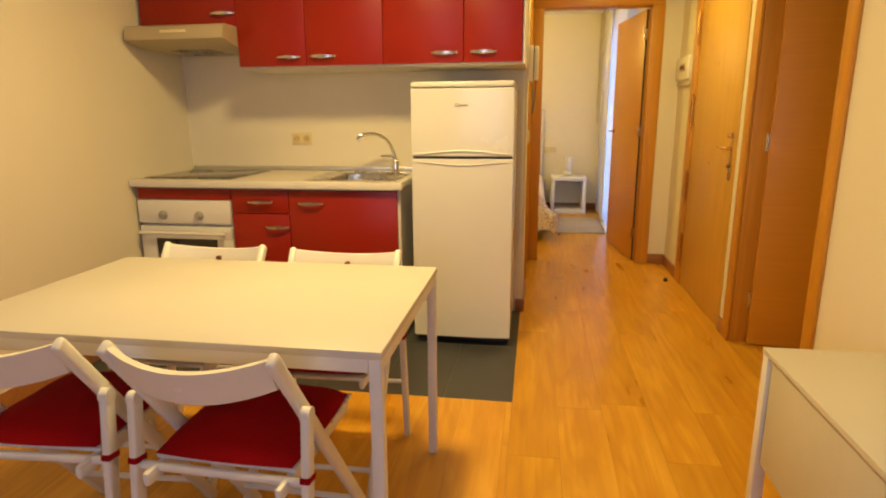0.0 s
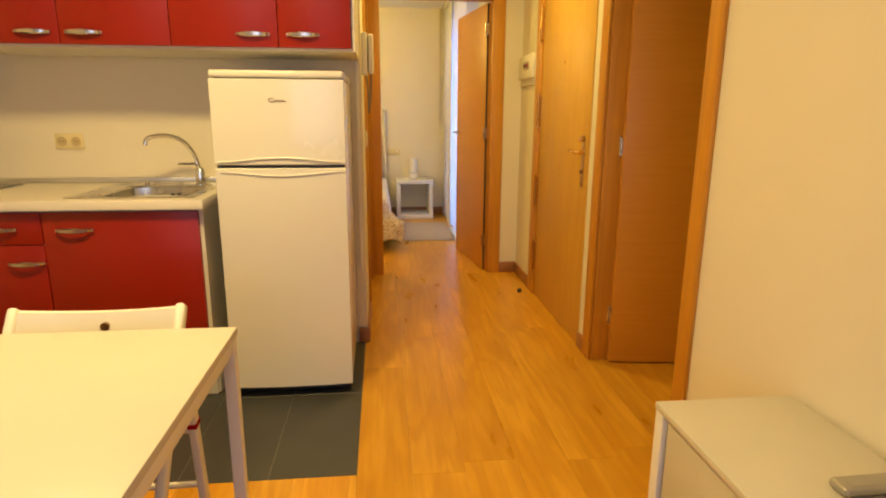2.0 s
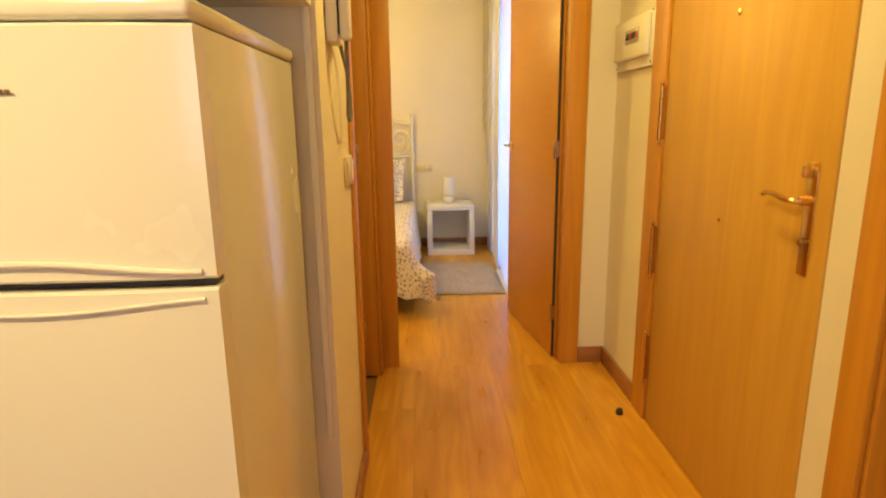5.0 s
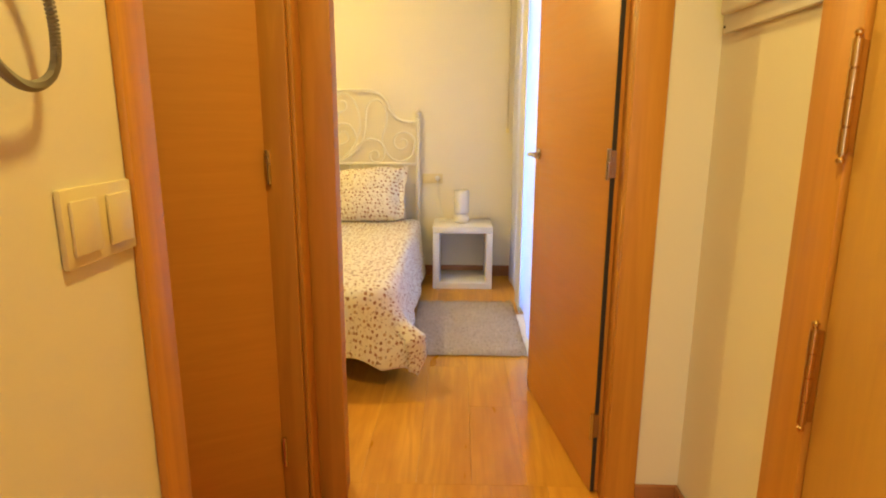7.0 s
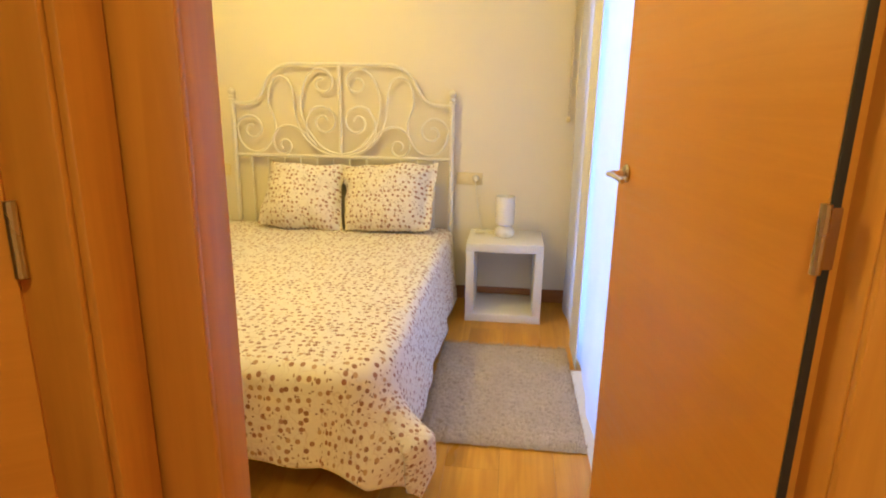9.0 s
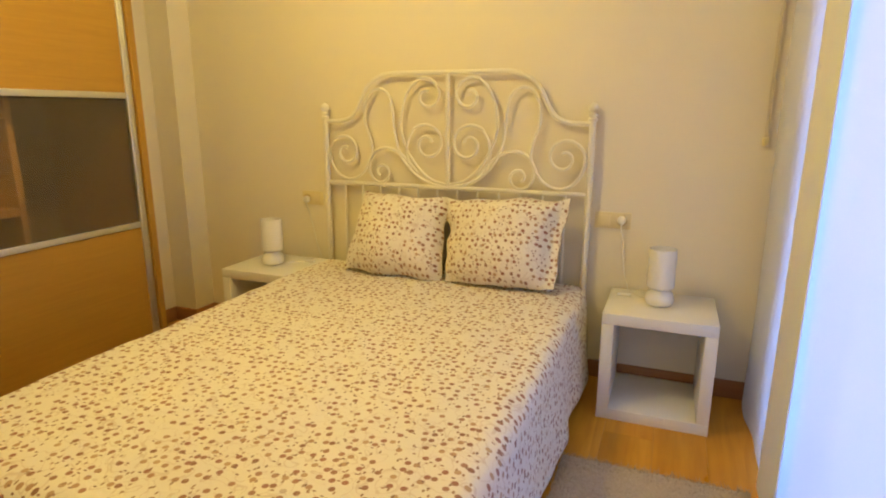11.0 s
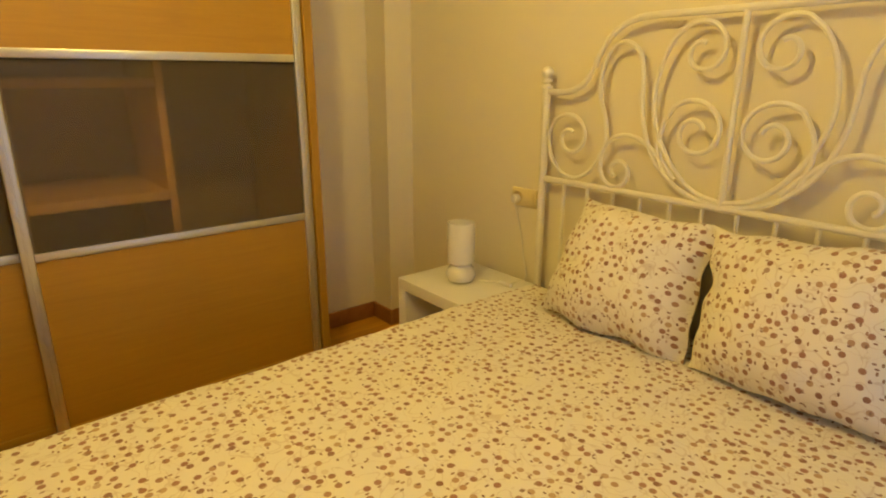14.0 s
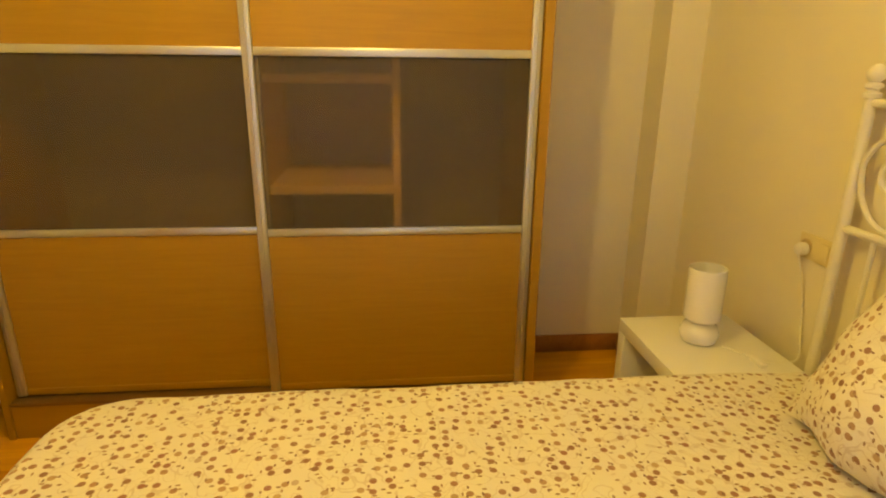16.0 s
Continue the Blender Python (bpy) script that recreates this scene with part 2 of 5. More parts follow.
SILVER = paint("silver_plastic", (0.42, 0.41, 0.38), 0.35, 0.05, 8, 200, 0.1, metal=0.5)
HOOD = paint("hood_enamel", (0.48, 0.41, 0.27), 0.42, 0.06, 5, 200, 0.08, metal=0.15)
CHAIR = paint("white_chair_paint", (0.80, 0.78, 0.74), 0.42, 0.04, 8, 180, 0.12)
BEECH_H = wood("wardrobe_beech", (0.335, 0.182, 0.014), (0.385, 0.215, 0.020), "y", 0.46, 18, 3.2, figure=0.10, coat=0.0)
BEECH_IN = wood("wardrobe_inside", (0.70, 0.46, 0.22), (0.76, 0.52, 0.26), "y", 0.5, 14, 2.0, figure=0.2)
IRON = paint("cream_painted_iron", (0.80, 0.77, 0.69), 0.38, 0.03, 12, 160, 0.15)
QUILT = floral("floral_quilt", (0.83, 0.79, 0.71))
CUSHION = fabric("red_velour", (0.33, 0.002, 0.004), 60, 0.95, 0.5, 0.0)
CUSHION.node_tree.nodes["Principled BSDF"].inputs["Specular IOR Level"].default_value = 0.12
RUG = fabric("grey_shag", (0.55, 0.46, 0.35), 30, 1.0, 0.8, 0.1)
MAT = fabric("red_bath_mat", (0.60, 0.03, 0.03), 40, 1.0, 0.8)
MATTRESS = fabric("mattress_ticking", (0.72, 0.70, 0.66), 50, 0.95, 0.3)
TILE_BATH = paint("bath_tile", (0.60, 0.56, 0.50), 0.35, 0.05)
LOGO = paint("bronze_badge", (0.25, 0.14, 0.05), 0.4, 0.05, metal=0.6)


def glass_materials():
    m, nt, b = material("opal_lamp_glass")
    noise_n = node(nt, "ShaderNodeTexNoise", Scale=9.0)
    nt.links.new(coords(nt), noise_n.inputs["Vector"])
    nt.links.new(mix(nt, noise_n.outputs[0], (0.78, 0.77, 0.75), (0.84, 0.83, 0.81)), b.inputs["Base Color"])
    b.inputs["Roughness"].default_value, b.inputs["Subsurface Weight"].default_value = 0.22, 0.25
    b.inputs["Subsurface Radius"].default_value = (0.02, 0.02, 0.02)
    opal = m
    m, nt, b = material("smoked_glass")
    b.inputs["Base Color"].default_value = (0.50, 0.42, 0.35, 1)
    b.inputs["Transmission Weight"].default_value, b.inputs["IOR"].default_value = 0.90, 1.15
    b.inputs["Roughness"].default_value = 0.24
    smoked = m
    m, nt, b = material("clear_glass")
    b.inputs["Base Color"].default_value = (0.95, 0.97, 0.98, 1)
    b.inputs["Transmission Weight"].default_value, b.inputs["Roughness"].default_value = 1.0, 0.0
    clear = m
    m, nt, b = material("white_curtain_cloth")
    v = coords(nt, (1, 1, 1))
    weave = node(nt, "ShaderNodeTexNoise", Scale=260.0, Detail=2.0)
    nt.links.new(v, weave.inputs["Vector"])
    nt.links.new(mix(nt, weave.outputs[0], (0.80, 0.80, 0.79), (0.88, 0.88, 0.87)), b.inputs["Base Color"])
    b.inputs["Roughness"].default_value = 0.9
    tr = nt.nodes.new("ShaderNodeBsdfTranslucent")
    tr.inputs[0].default_value = (0.85, 0.86, 0.88, 1)
    add = nt.nodes.new("ShaderNodeMixShader")
    add.inputs[0].default_value = 0.36
    nt.links.new(b.outputs[0], add.inputs[1]), nt.links.new(tr.outputs[0], add.inputs[2])
    nt.links.new(add.outputs[0], nt.nodes["Material Output"].inputs[0])
    curtain = m
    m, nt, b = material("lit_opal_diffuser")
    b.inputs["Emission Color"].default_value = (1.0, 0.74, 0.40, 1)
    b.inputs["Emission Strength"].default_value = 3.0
    return opal, smoked, clear, curtain, m


OPAL, SMOKED, CLEAR, CURTAIN, LIT = glass_materials()

# ---------- mesh helpers ----------
BASE = {}


def bm_new():
    return bmesh.new()


def box(bm, x0, x1, y0, y1, z0, z1, r=0.0, seg=2, m=None):
    """Adds a box, its edges rounded by r, to bm."""
    t = bmesh.new()
    bmesh.ops.create_cube(t, size=1.0)
    for v in t.verts:
        v.co = Vector(((x0 + x1) / 2 + v.co.x * (x1 - x0), (y0 + y1) / 2 + v.co.y * (y1 - y0), (z0 + z1) / 2 + v.co.z * (z1 - z0)))
    if r > 0:
        bmesh.ops.bevel(t, geom=list(t.edges), offset=r, segments=seg, affect="EDGES", profile=0.5)
    return merge(bm, t, m)


def merge(bm, t, m=None):
    if m is not None:
        t.transform(m)
    me = bpy.data.meshes.new("tmp")
    t.to_mesh(me)
    t.free()
    bm.from_mesh(me)
    bpy.data.meshes.remove(me)
    return bm


def tube(bm, pts, r, n=8, caps=True, r2=None):
    """A round bar swept along points; r2: the radius at its far end."""
    pts = [Vector(p) for p in pts]
    rings, side = [], None
    for i, p in enumerate(pts):
        d = (pts[min(i + 1, len(pts) - 1)] - pts[max(i - 1, 0)]).normalized()
        if side is None:
            side = d.orthogonal().normalized()
        side = (side - d * side.dot(d)).normalized()
        up = d.cross(side)
        rr = r if r2 is None else r + (r2 - r) * i / (len(pts) - 1)
        rings.append([bm.verts.new(p + rr * (math.cos(a) * side + math.sin(a) * up)) for a in (2 * math.pi * k / n for k in range(n))])
    for a, b in zip(rings, rings[1:]):
        for k in range(n):
            bm.faces.new((a[k], a[(k + 1) % n], b[(k + 1) % n], b[k]))
    if caps:
        bm.faces.new(rings[0][::-1]), bm.faces.new(rings[-1])
    return bm


def lathe(bm, prof, at=(0, 0, 0), n=28, axis="z"):
    """Turns a profile of (radius, height) round an upright axis."""
    rings = []
    for r, h in prof:
        ring = []
        for k in range(n):
            a = 2 * math.pi * k / n
            p = Vector((r * math.cos(a), r * math.sin(a), h))
            if axis == "y":
                p = Vector((p.x, -p.z, p.y))
            if axis == "x":
                p = Vector((p.z, p.x, p.y))
            ring.append(bm.verts.new(Vector(at) + p))
        rings.append(ring)
    for a, b in zip(rings, rings[1:]):
        for k in range(n):
            bm.faces.new((a[k], a[(k + 1) % n], b[(k + 1) % n], b[k]))
    bm.faces.new(rings[0][::-1]), bm.faces.new(rings[-1])
    return bm


def bar(bm, a, b, w, d, r=0.003):
    """A rectangular bar from a to b: w across (sideways), d deep."""
    a, b = Vector(a), Vector(b)
    way = (b - a).normalized()
    side = Vector((1, 0, 0))
    if abs(way.x) > 0.9:
        side = Vector((0, 1, 0))
    side = (side - way * side.dot(way)).normalized()
    m = Matrix((side, way.cross(side), way)).transposed().to_4x4()
    return box(bm, -w / 2, w / 2, -d / 2, d / 2, 0, (b - a).length, r, 3, Matrix.Translation(a) @ m)


def smooth_path(pts, n=8):
    """Catmull-Rom through the points."""
    p = [Vector(q) for q in pts]
    p = [2 * p[0] - p[1]] + p + [2 * p[-1] - p[-2]]
    out = []
    for i in range(1, len(p) - 2):
        for k in range(n):
            t = k / n
            out.append(0.5 * (2 * p[i] + (p[i + 1] - p[i - 1]) * t + (2 * p[i - 1] - 5 * p[i] + 4 * p[i + 1] - p[i + 2]) * t * t + (3 * p[i] - p[i - 1] - 3 * p[i + 1] + p[i + 2]) * t ** 3))
    return out + [p[-2]]


def mesh_of(name, bm, mat, shade=True):
    bmesh.ops.recalc_face_normals(bm, faces=bm.faces)
    me = bpy.data.meshes.new(name)
    bm.to_mesh(me)
    bm.free()
    me.materials.append(mat)
    if shade:
        me.polygons.foreach_set("use_smooth", [True] * len(me.polygons))
        me.set_sharp_from_angle(angle=radians(35))
    return me


def thing(name, label, category, base=(0, 0, 0), turn=0.0, group="", kind=""):
    ob = new(name)
    ob.empty_display_size = 0.05
    ob.matrix_basis = pose(*base, 0, 0, turn)
    BASE[ob.name] = Vector(base)
    return tagged(ob, label, category, group, kind)


def part(name, bm, mat, parent, label="", local=False):
    """One mesh under a thing or a part; the bmesh is in the room's metres unless local."""
    if not local:
        bmesh.ops.translate(bm, verts=bm.verts, vec=-BASE[parent.name])
    ob = new(name, mesh_of(name, bm, mat))
    ob.parent = parent
    BASE[ob.name] = Vector(BASE[parent.name])
    return tagged(ob, label)


def solo(name, bm, mat, label, category, group="", kind="", base=None):
    if base is not None:
        bmesh.ops.translate(bm, verts=bm.verts, vec=-Vector(base))
    ob = new(name, mesh_of(name, bm, mat))
    if base is not None:
        ob.location = base
    BASE[ob.name] = Vector(base or (0, 0, 0))
    return tagged(ob, label, category, group, kind)


def structure(name, bm, mat, label, category):
    return solo(name, bm, mat, label, category, kind="structure")

# ---------- the rooms ----------
H = 2.455                   # ceiling
XL, XR = -2.02, 1.33        # kitchen's outer wall, corridor's right wall
YB, YW = 4.48, 5.86         # kitchen's back wall, bedroom's partition
XC = 0.18                   # corridor's left wall


def wall_boxes(name, boxes, label):
    bm = bm_new()
    for b in boxes:
        box(bm, *b)
    return structure(name, bm, WALL, label, "wall")


wall_boxes("wall_kitchen_back", [(XL - 0.1, XC, YB, YB + 0.1, 0, H)], "cream-painted plaster wall behind the kitchen units")
wall_boxes("wall_kitchen_side", [(XL - 0.1, XL, 3.50, YB, 0, H), (XL - 0.1, XL + 0.018, -1.5, 3.50, 0, H)], "cream-painted plaster side wall with a shallow step")
wall_boxes("wall_living_rear", [(XL - 0.1, -0.85, -1.6, -1.5, 0, H), (0.95, XR + 0.12, -1.6, -1.5, 0, H), (-0.85, 0.95, -1.6, -1.5, 0, 0.8), (-0.85, 0.95, -1.6, -1.5, 2.12, H)], "cream-painted plaster wall with the living-room window")
wall_boxes("wall_corridor_left", [(XC - 0.1, XC, YB + 0.1, 5.02, 0, H), (XC - 0.1, XC, 5.02, 5.765, 2.06, H), (XC - 0.1, XC, 5.765, YW, 0, H)],
           "cream-painted corridor wall with a bathroom doorway")
wall_boxes("wall_right", [(XR, XR + 0.12, -1.5, 3.27, 0, H), (XR, XR + 0.12, 3.27, 4.135, 2.06, H), (XR, XR + 0.12, 4.135, 4.318, 0, H),
                          (XR, XR + 0.12, 4.318, 5.262, 2.05, H), (XR, XR + 0.12, 5.262, YW, 0, H)],
           "cream-painted wall with a storeroom doorway and the flat's entrance")
wall_boxes("wall_partition", [(-2.44, 0.248, YW, YW + 0.1, 0, H), (0.248, 1.113, YW, YW + 0.1, 2.06, H), (1.113, XR + 0.12, YW, YW + 0.1, 0, H)],
           "cream-painted partition with the bedroom doorway")
wall_boxes("wall_bedroom_head", [(-2.44, 1.37, 8.728, 8.835, 0, H)], "cream-painted bedroom wall behind the bed head")
wall_boxes("wall_bedroom_left", [(-2.44, -2.22, YW + 0.1, 8.042, 0, H), (-2.44, -2.125, 8.042, 8.728, 0, H)],
           "cream-painted bedroom wall beside the wardrobe")
wall_boxes("wall_pilaster", [(-2.125, -1.962, 8.58, 8.728, 0, H)], "slim cream-painted pilaster in the bedroom corner")
wall_boxes("wall_balcony", [(1.14, 1.37, YW + 0.1, 6.85, 0, H), (1.14, 1.37, 6.85, 8.25, 2.12, H), (1.14, 1.37, 8.25, 8.60, 0, H), (1.085, 1.37, 8.60, 8.728, 0, H)],
           "cream-painted bedroom wall with a balcony doorway")
wall_boxes("wall_bathroom", [(-1.30, -1.2, YB + 0.1, YW, 0, H)], "plain plaster wall closing the bathroom")
wall_boxes("wall_storeroom", [(2.55, 2.65, 2.9, 4.5, 0, H), (XR + 0.12, 2.55, 2.9, 3.0, 0, H), (XR + 0.12, 2.55, 4.4, 4.5, 0, H)], "plain plaster walls closing the storeroom")
wall_boxes("wall_stairwell", [(XR + 0.12, 1.50, 4.5005, 5.4, 0, H)], "plain wall behind the entrance door")
bm = bm_new()
box(bm, -2.5, 2.7, -1.65, 9.0, H, H + 0.1)
structure("ceiling", bm, CEILING, "smooth white-painted plaster ceiling", "ceiling")


def skirting(name, runs):
    bm = bm_new()
    for b in runs:
        box(bm, *b, 0, 0.085, 0.004, 2)
    return structure(name, bm, SKIRT, "brown wooden skirting board along the wall foot", "skirting board")


S = 0.014
skirting("baseboard_kitchen", [(0.135, XC + S, YB - S, YB - 0.0005), (XC + 0.0005, XC + S, YB, 4.95)])
skirting("baseboard_corridor", [(XR - S, XR - 0.0005, 4.2155, 4.3172), (XR - S, XR - 0.0005, 5.3925, YW - S), (1.1935, XR - 0.0005, YW - S, YW - 0.0005)])
skirting("baseboard_living", [(XR - S, XR - 0.0005, -1.4, 3.19), (XL + 0.0185, XL + 0.018 + S, -1.4, 3.50)])
skirting("baseboard_bedroom", [(-1.962, 1.084, 8.728 - S, 8.7275), (-2.1245, -2.125 + S, 8.045, 8.566), (-2.125, -1.962 + S, 8.58 - S, 8.5795), (-1.9615, -1.962 + S, 8.58, 8.714)])


# ---------- doorways ----------
def casing(name, label, boxes, mats):
    t = thing(name, label, "door frame", kind="structure")
    for nm, b, mt in zip(("side_casing", "side_casing", "head_casing", "lining", "lining", "head_lining"), boxes, mats):
        bm = bm_new()
        box(bm, *b, 0.004, 2)
        part(nm, bm, mt, t)
    return t


V, HX, HYY = CASING, CASING_H, CASING_HY
casing("door_frame_bedroom", "orange-brown veneered frame round the bedroom doorway",
       [(0.1835, 0.275, YW - 0.016, YW, 0, 2.05), (1.098, 1.193, YW - 0.016, YW, 0, 2.05), (0.1835, 1.193, YW - 0.016, YW, 2.0505, 2.135),
        (0.248, 0.264, YW + 0.0005, YW + 0.102, 0, 2.045), (1.097, 1.113, YW + 0.0005, YW + 0.102, 0, 2.045), (0.248, 1.113, YW + 0.0005, YW + 0.102, 2.0455, 2.06)],
       (V, V, HX, V, V, HX))
casing("door_frame_bathroom", "orange-brown veneered frame round the bathroom doorway",
       [(XC, XC + 0.014, 4.960, 5.03, 0, 2.05), (XC, XC + 0.014, 5.757, 5.835, 0, 2.05), (XC, XC + 0.014, 4.960, 5.835, 2.0505, 2.13),
        (XC - 0.102, XC - 0.0005, 5.02, 5.036, 0, 2.045), (XC - 0.102, XC - 0.0005, 5.75, 5.765, 0, 2.045), (XC - 0.102, XC - 0.0005, 5.02, 5.765, 2.0455, 2.06)],
       (V, V, HYY, V, V, HYY))
casing("door_frame_storeroom", "orange-brown veneered frame round the storeroom doorway",
       [(XR - 0.016, XR, 3.195, 3.276, 0, 2.05), (XR - 0.016, XR, 4.127, 4.215, 0, 2.05), (XR - 0.016, XR, 3.195, 4.215, 2.0505, 2.135),
        (XR + 0.0005, XR + 0.122, 3.27, 3.286, 0, 2.045), (XR + 0.0005, XR + 0.122, 4.119, 4.135, 0, 2.045), (XR + 0.0005, XR + 0.122, 3.27, 4.135, 2.0455, 2.06)],
       (V, V, HYY, V, V, HYY))
t = thing("door_frame_entrance", "orange-brown veneered frame along the entrance door's hinge side", "door frame", kind="structure")
bm = bm_new()
box(bm, XR - 0.018, XR, 5.262, 5.392, 0, 2.05, 0.004)
part("side_casing", bm, V, t)
bm = bm_new()
box(bm, XR - 0.018, XR, 4.318, 5.392, 2.0505, 2.12, 0.004)
part("head_casing", bm, HYY, t)


def lever(parent, at, m, mat, flip=1, plate=False, name="door_handle", label="satin metal lever handle"):
    """A lever on its rose; local x points out of the door leaf, y towards the hinge."""
    bm = bm_new()
    if plate:
        box(bm, 0, 0.006, -0.021, 0.021, -0.135, 0.105, 0.002)
    else:
        lathe(bm, [(0.022, 0), (0.023, 0.004), (0.020, 0.009), (0.008, 0.010)], n=20, axis="x")
    tube(bm, smooth_path([(0.004, 0, 0), (0.035, 0, 0), (0.05, 0.012 * flip, 0), (0.053, 0.05 * flip, 0.002), (0.05, 0.115 * flip, -0.004)], 5), 0.0078, 10, True, 0.0062)
    bm.transform(m)
    return part(name, bm, mat, parent, label, local=True)


def leaf_door(name, label, base, turn, width, mat, out_side, thick=0.035, hinges=(0.25, 1.09, 1.85), gap=0.004):
    """A flush leaf hung at base; local x runs from the hinge to the free edge, y through its thickness."""
    t = thing(name, label, "door", base, turn, kind="structure")
    bm = bm_new()
    box(bm, gap, width, -thick, 0, 0.008, 2.035, 0.0025)
    part("leaf", bm, mat, t, local=True)
    if gap > 0.005:
        # Black strip paints the shade of the slit between leaf and frame.
        bm = bm_new()
        box(bm, gap - 0.004, gap - 0.0004, -0.016, -0.002, 0.01, 2.03, 0.001, 1)
        part("slit_shade", bm, DARK, t, "black strip painting the shaded slit along the hinge edge", local=True)
    for z in hinges:
        bm = bm_new()
        tube(bm, [(-0.002, 0.008, z - 0.045), (-0.002, 0.008, z + 0.045)], 0.007, 10)
        box(bm, 0.0005, gap - 0.0004, -0.016, 0.003, z - 0.04, z + 0.04)
        part("hinge", bm, NICKEL, t, "satin steel butt hinge", local=True)
    for s in (1, -1):
        m = Matrix.Translation((width - 0.065, 0 if s > 0 else -thick, 1.080)) @ Matrix.Rotation(radians(90 * s), 4, "Z")
        lever(t, None, m, NICKEL, flip=1 if s > 0 else -1)
    return t


leaf_door("door_bedroom", "flush veneered bedroom door standing open into the room", (1.070, YW + 0.056, 0), 98.4, 0.80, DOOR_H, 1, gap=0.008)
leaf_door("door_bathroom", "flush veneered bathroom door standing ajar into the bathroom", (0.112, 5.746, 0), 209.0, 0.70, DOOR_H, 1)
leaf_door("door_storeroom", "flush veneered storeroom door standing open into the store", (1.408, 4.112, 0), -7.0, 0.82, DOOR_H, 1)

t = thing("door_entrance", "golden-brown veneered entrance door with brass fittings, closed", "door", (XR, 5.26, 0), 0, kind="structure")
bm = bm_new()
box(bm, XR - 0.006, XR + 0.034, 4.320, 5.258, 0.006, 2.045, 0.003)
part("leaf", bm, ENTRY, t)
for z in (0.28, 0.73, 1.255, 1.80):
    bm = bm_new()
    knuckle = [(0.0045, -0.104), (0.0045, -0.100)]
    for k in range(4):
        a = -0.100 + k * 0.050
        knuckle += [(0.0086, a + 0.001), (0.0086, a + 0.047), (0.0062, a + 0.0485), (0.0062, a + 0.050)]
    knuckle += [(0.0045, 0.101), (0.0075, 0.105), (0.0075, 0.110), (0.002, 0.115)]
    lathe(bm, [(0.002, -0.118), (0.0075, -0.113), (0.0075, -0.108)] + knuckle, (XR - 0.024, 5.262, z), 12)
    box(bm, XR - 0.018, XR - 0.0065, 5.2588, 5.2615, z - 0.095, z + 0.095)
    part("hinge", bm, BRASS, t, "long brass security hinge")
bm = bm_new()
box(bm, XR - 0.0095, XR - 0.0062, 4.372, 4.410, 0.865, 1.135, 0.0015)
part("lock_plate", bm, BRASS, t, "long pale brass lock plate")
bm = bm_new()
lathe(bm, [(0.011, 0), (0.011, -0.020), (0.007, -0.022)], (XR - 0.0096, 4.391, 1.045), 16, "x")
tube(bm, smooth_path([(XR - 0.030, 4.391, 1.045), (XR - 0.046, 4.398, 1.045), (XR - 0.050, 4.425, 1.046), (XR - 0.050, 4.460, 1.052), (XR - 0.048, 4.500, 1.053), (XR - 0.045, 4.522, 1.045)], 5), 0.0085, 10, True, 0.0055)
part("door_handle", bm, BRASS, t, "polished brass lever handle")
bm = bm_new()
lathe(bm, [(0.011, 0), (0.011, -0.010), (0.007, -0.014)], (XR - 0.0096, 4.391, 0.945), 16, "x")
part("lock_cylinder", bm, LOGO, t, "dark keyhole cylinder")
bm = bm_new()
box(bm, XR - 0.034, XR - 0.0096, 4.386, 4.396, 1.100, 1.128, 0.004)
part("latch_knob", bm, BRASS, t, "brass turning knob of the latch")
bm = bm_new()
lathe(bm, [(0.010, 0), (0.010, -0.003), (0.005, -0.004)], (XR - 0.006, 4.79, 1.53), 14, "x")
part("peephole", bm, BRASS, t)
bm = bm_new()
lathe(bm, [(0.006, 0), (0.006, -0.003), (0.003, -0.004)], (XR - 0.006, 4.80, 0.93), 10, "x")
part("screw_cap", bm, BRASS, t)

# balcony door behind the curtain
t = thing("window_balcony", "white-framed glazed balcony door behind a curtain", "window", (1.25, 7.55, 0), 0, kind="structure")
for nm, b in (("window_frame", (1.22, 1.28, 6.852, 6.92, 0.0, 2.118)), ("window_frame", (1.22, 1.28, 8.18, 8.248, 0.0, 2.118)), ("window_frame", (1.22, 1.28, 6.9205, 8.1795, 2.05, 2.118)),
              ("window_frame", (1.22, 1.28, 6.9205, 8.1795, 0.0, 0.10)), ("mullion", (1.22, 1.28, 7.52, 7.58, 0.1005, 2.0495))):
    bm = bm_new()
    box(bm, *b, 0.005)
    part(nm, bm, WHITE, t)
for y0, y1 in ((6.9205, 7.5195), (7.5805, 8.1795)):
    bm = bm_new()
    box(bm, 1.247, 1.253, y0, y1, 0.1005, 2.0495)
    part("pane", bm, CLEAR, t).visible_shadow = False

t = thing("window_living", "white-framed living-room window above a sill", "window", (0.05, -1.55, 0.8), 0, kind="structure")
for nm, b in (("window_frame", (-0.85, -0.79, -1.58, -1.53, 0.801, 2.119)), ("window_frame", (0.89, 0.95, -1.58, -1.53, 0.801, 2.119)), ("window_frame", (-0.7895, 0.8895, -1.58, -1.53, 2.06, 2.119)),
              ("window_frame", (-0.7895, 0.8895, -1.58, -1.53, 0.801, 0.861)), ("mullion", (0.02, 0.08, -1.58, -1.53, 0.8615, 2.0595))):
    bm = bm_new()
    box(bm, *b, 0.005)
    part(nm, bm, WHITE, t)
for x0, x1 in ((-0.7895, 0.0195), (0.0805, 0.8895)):
    bm = bm_new()
    box(bm, x0, x1, -1.558, -1.552, 0.8615, 2.0595)
    part("pane", bm, CLEAR, t).visible_shadow = False

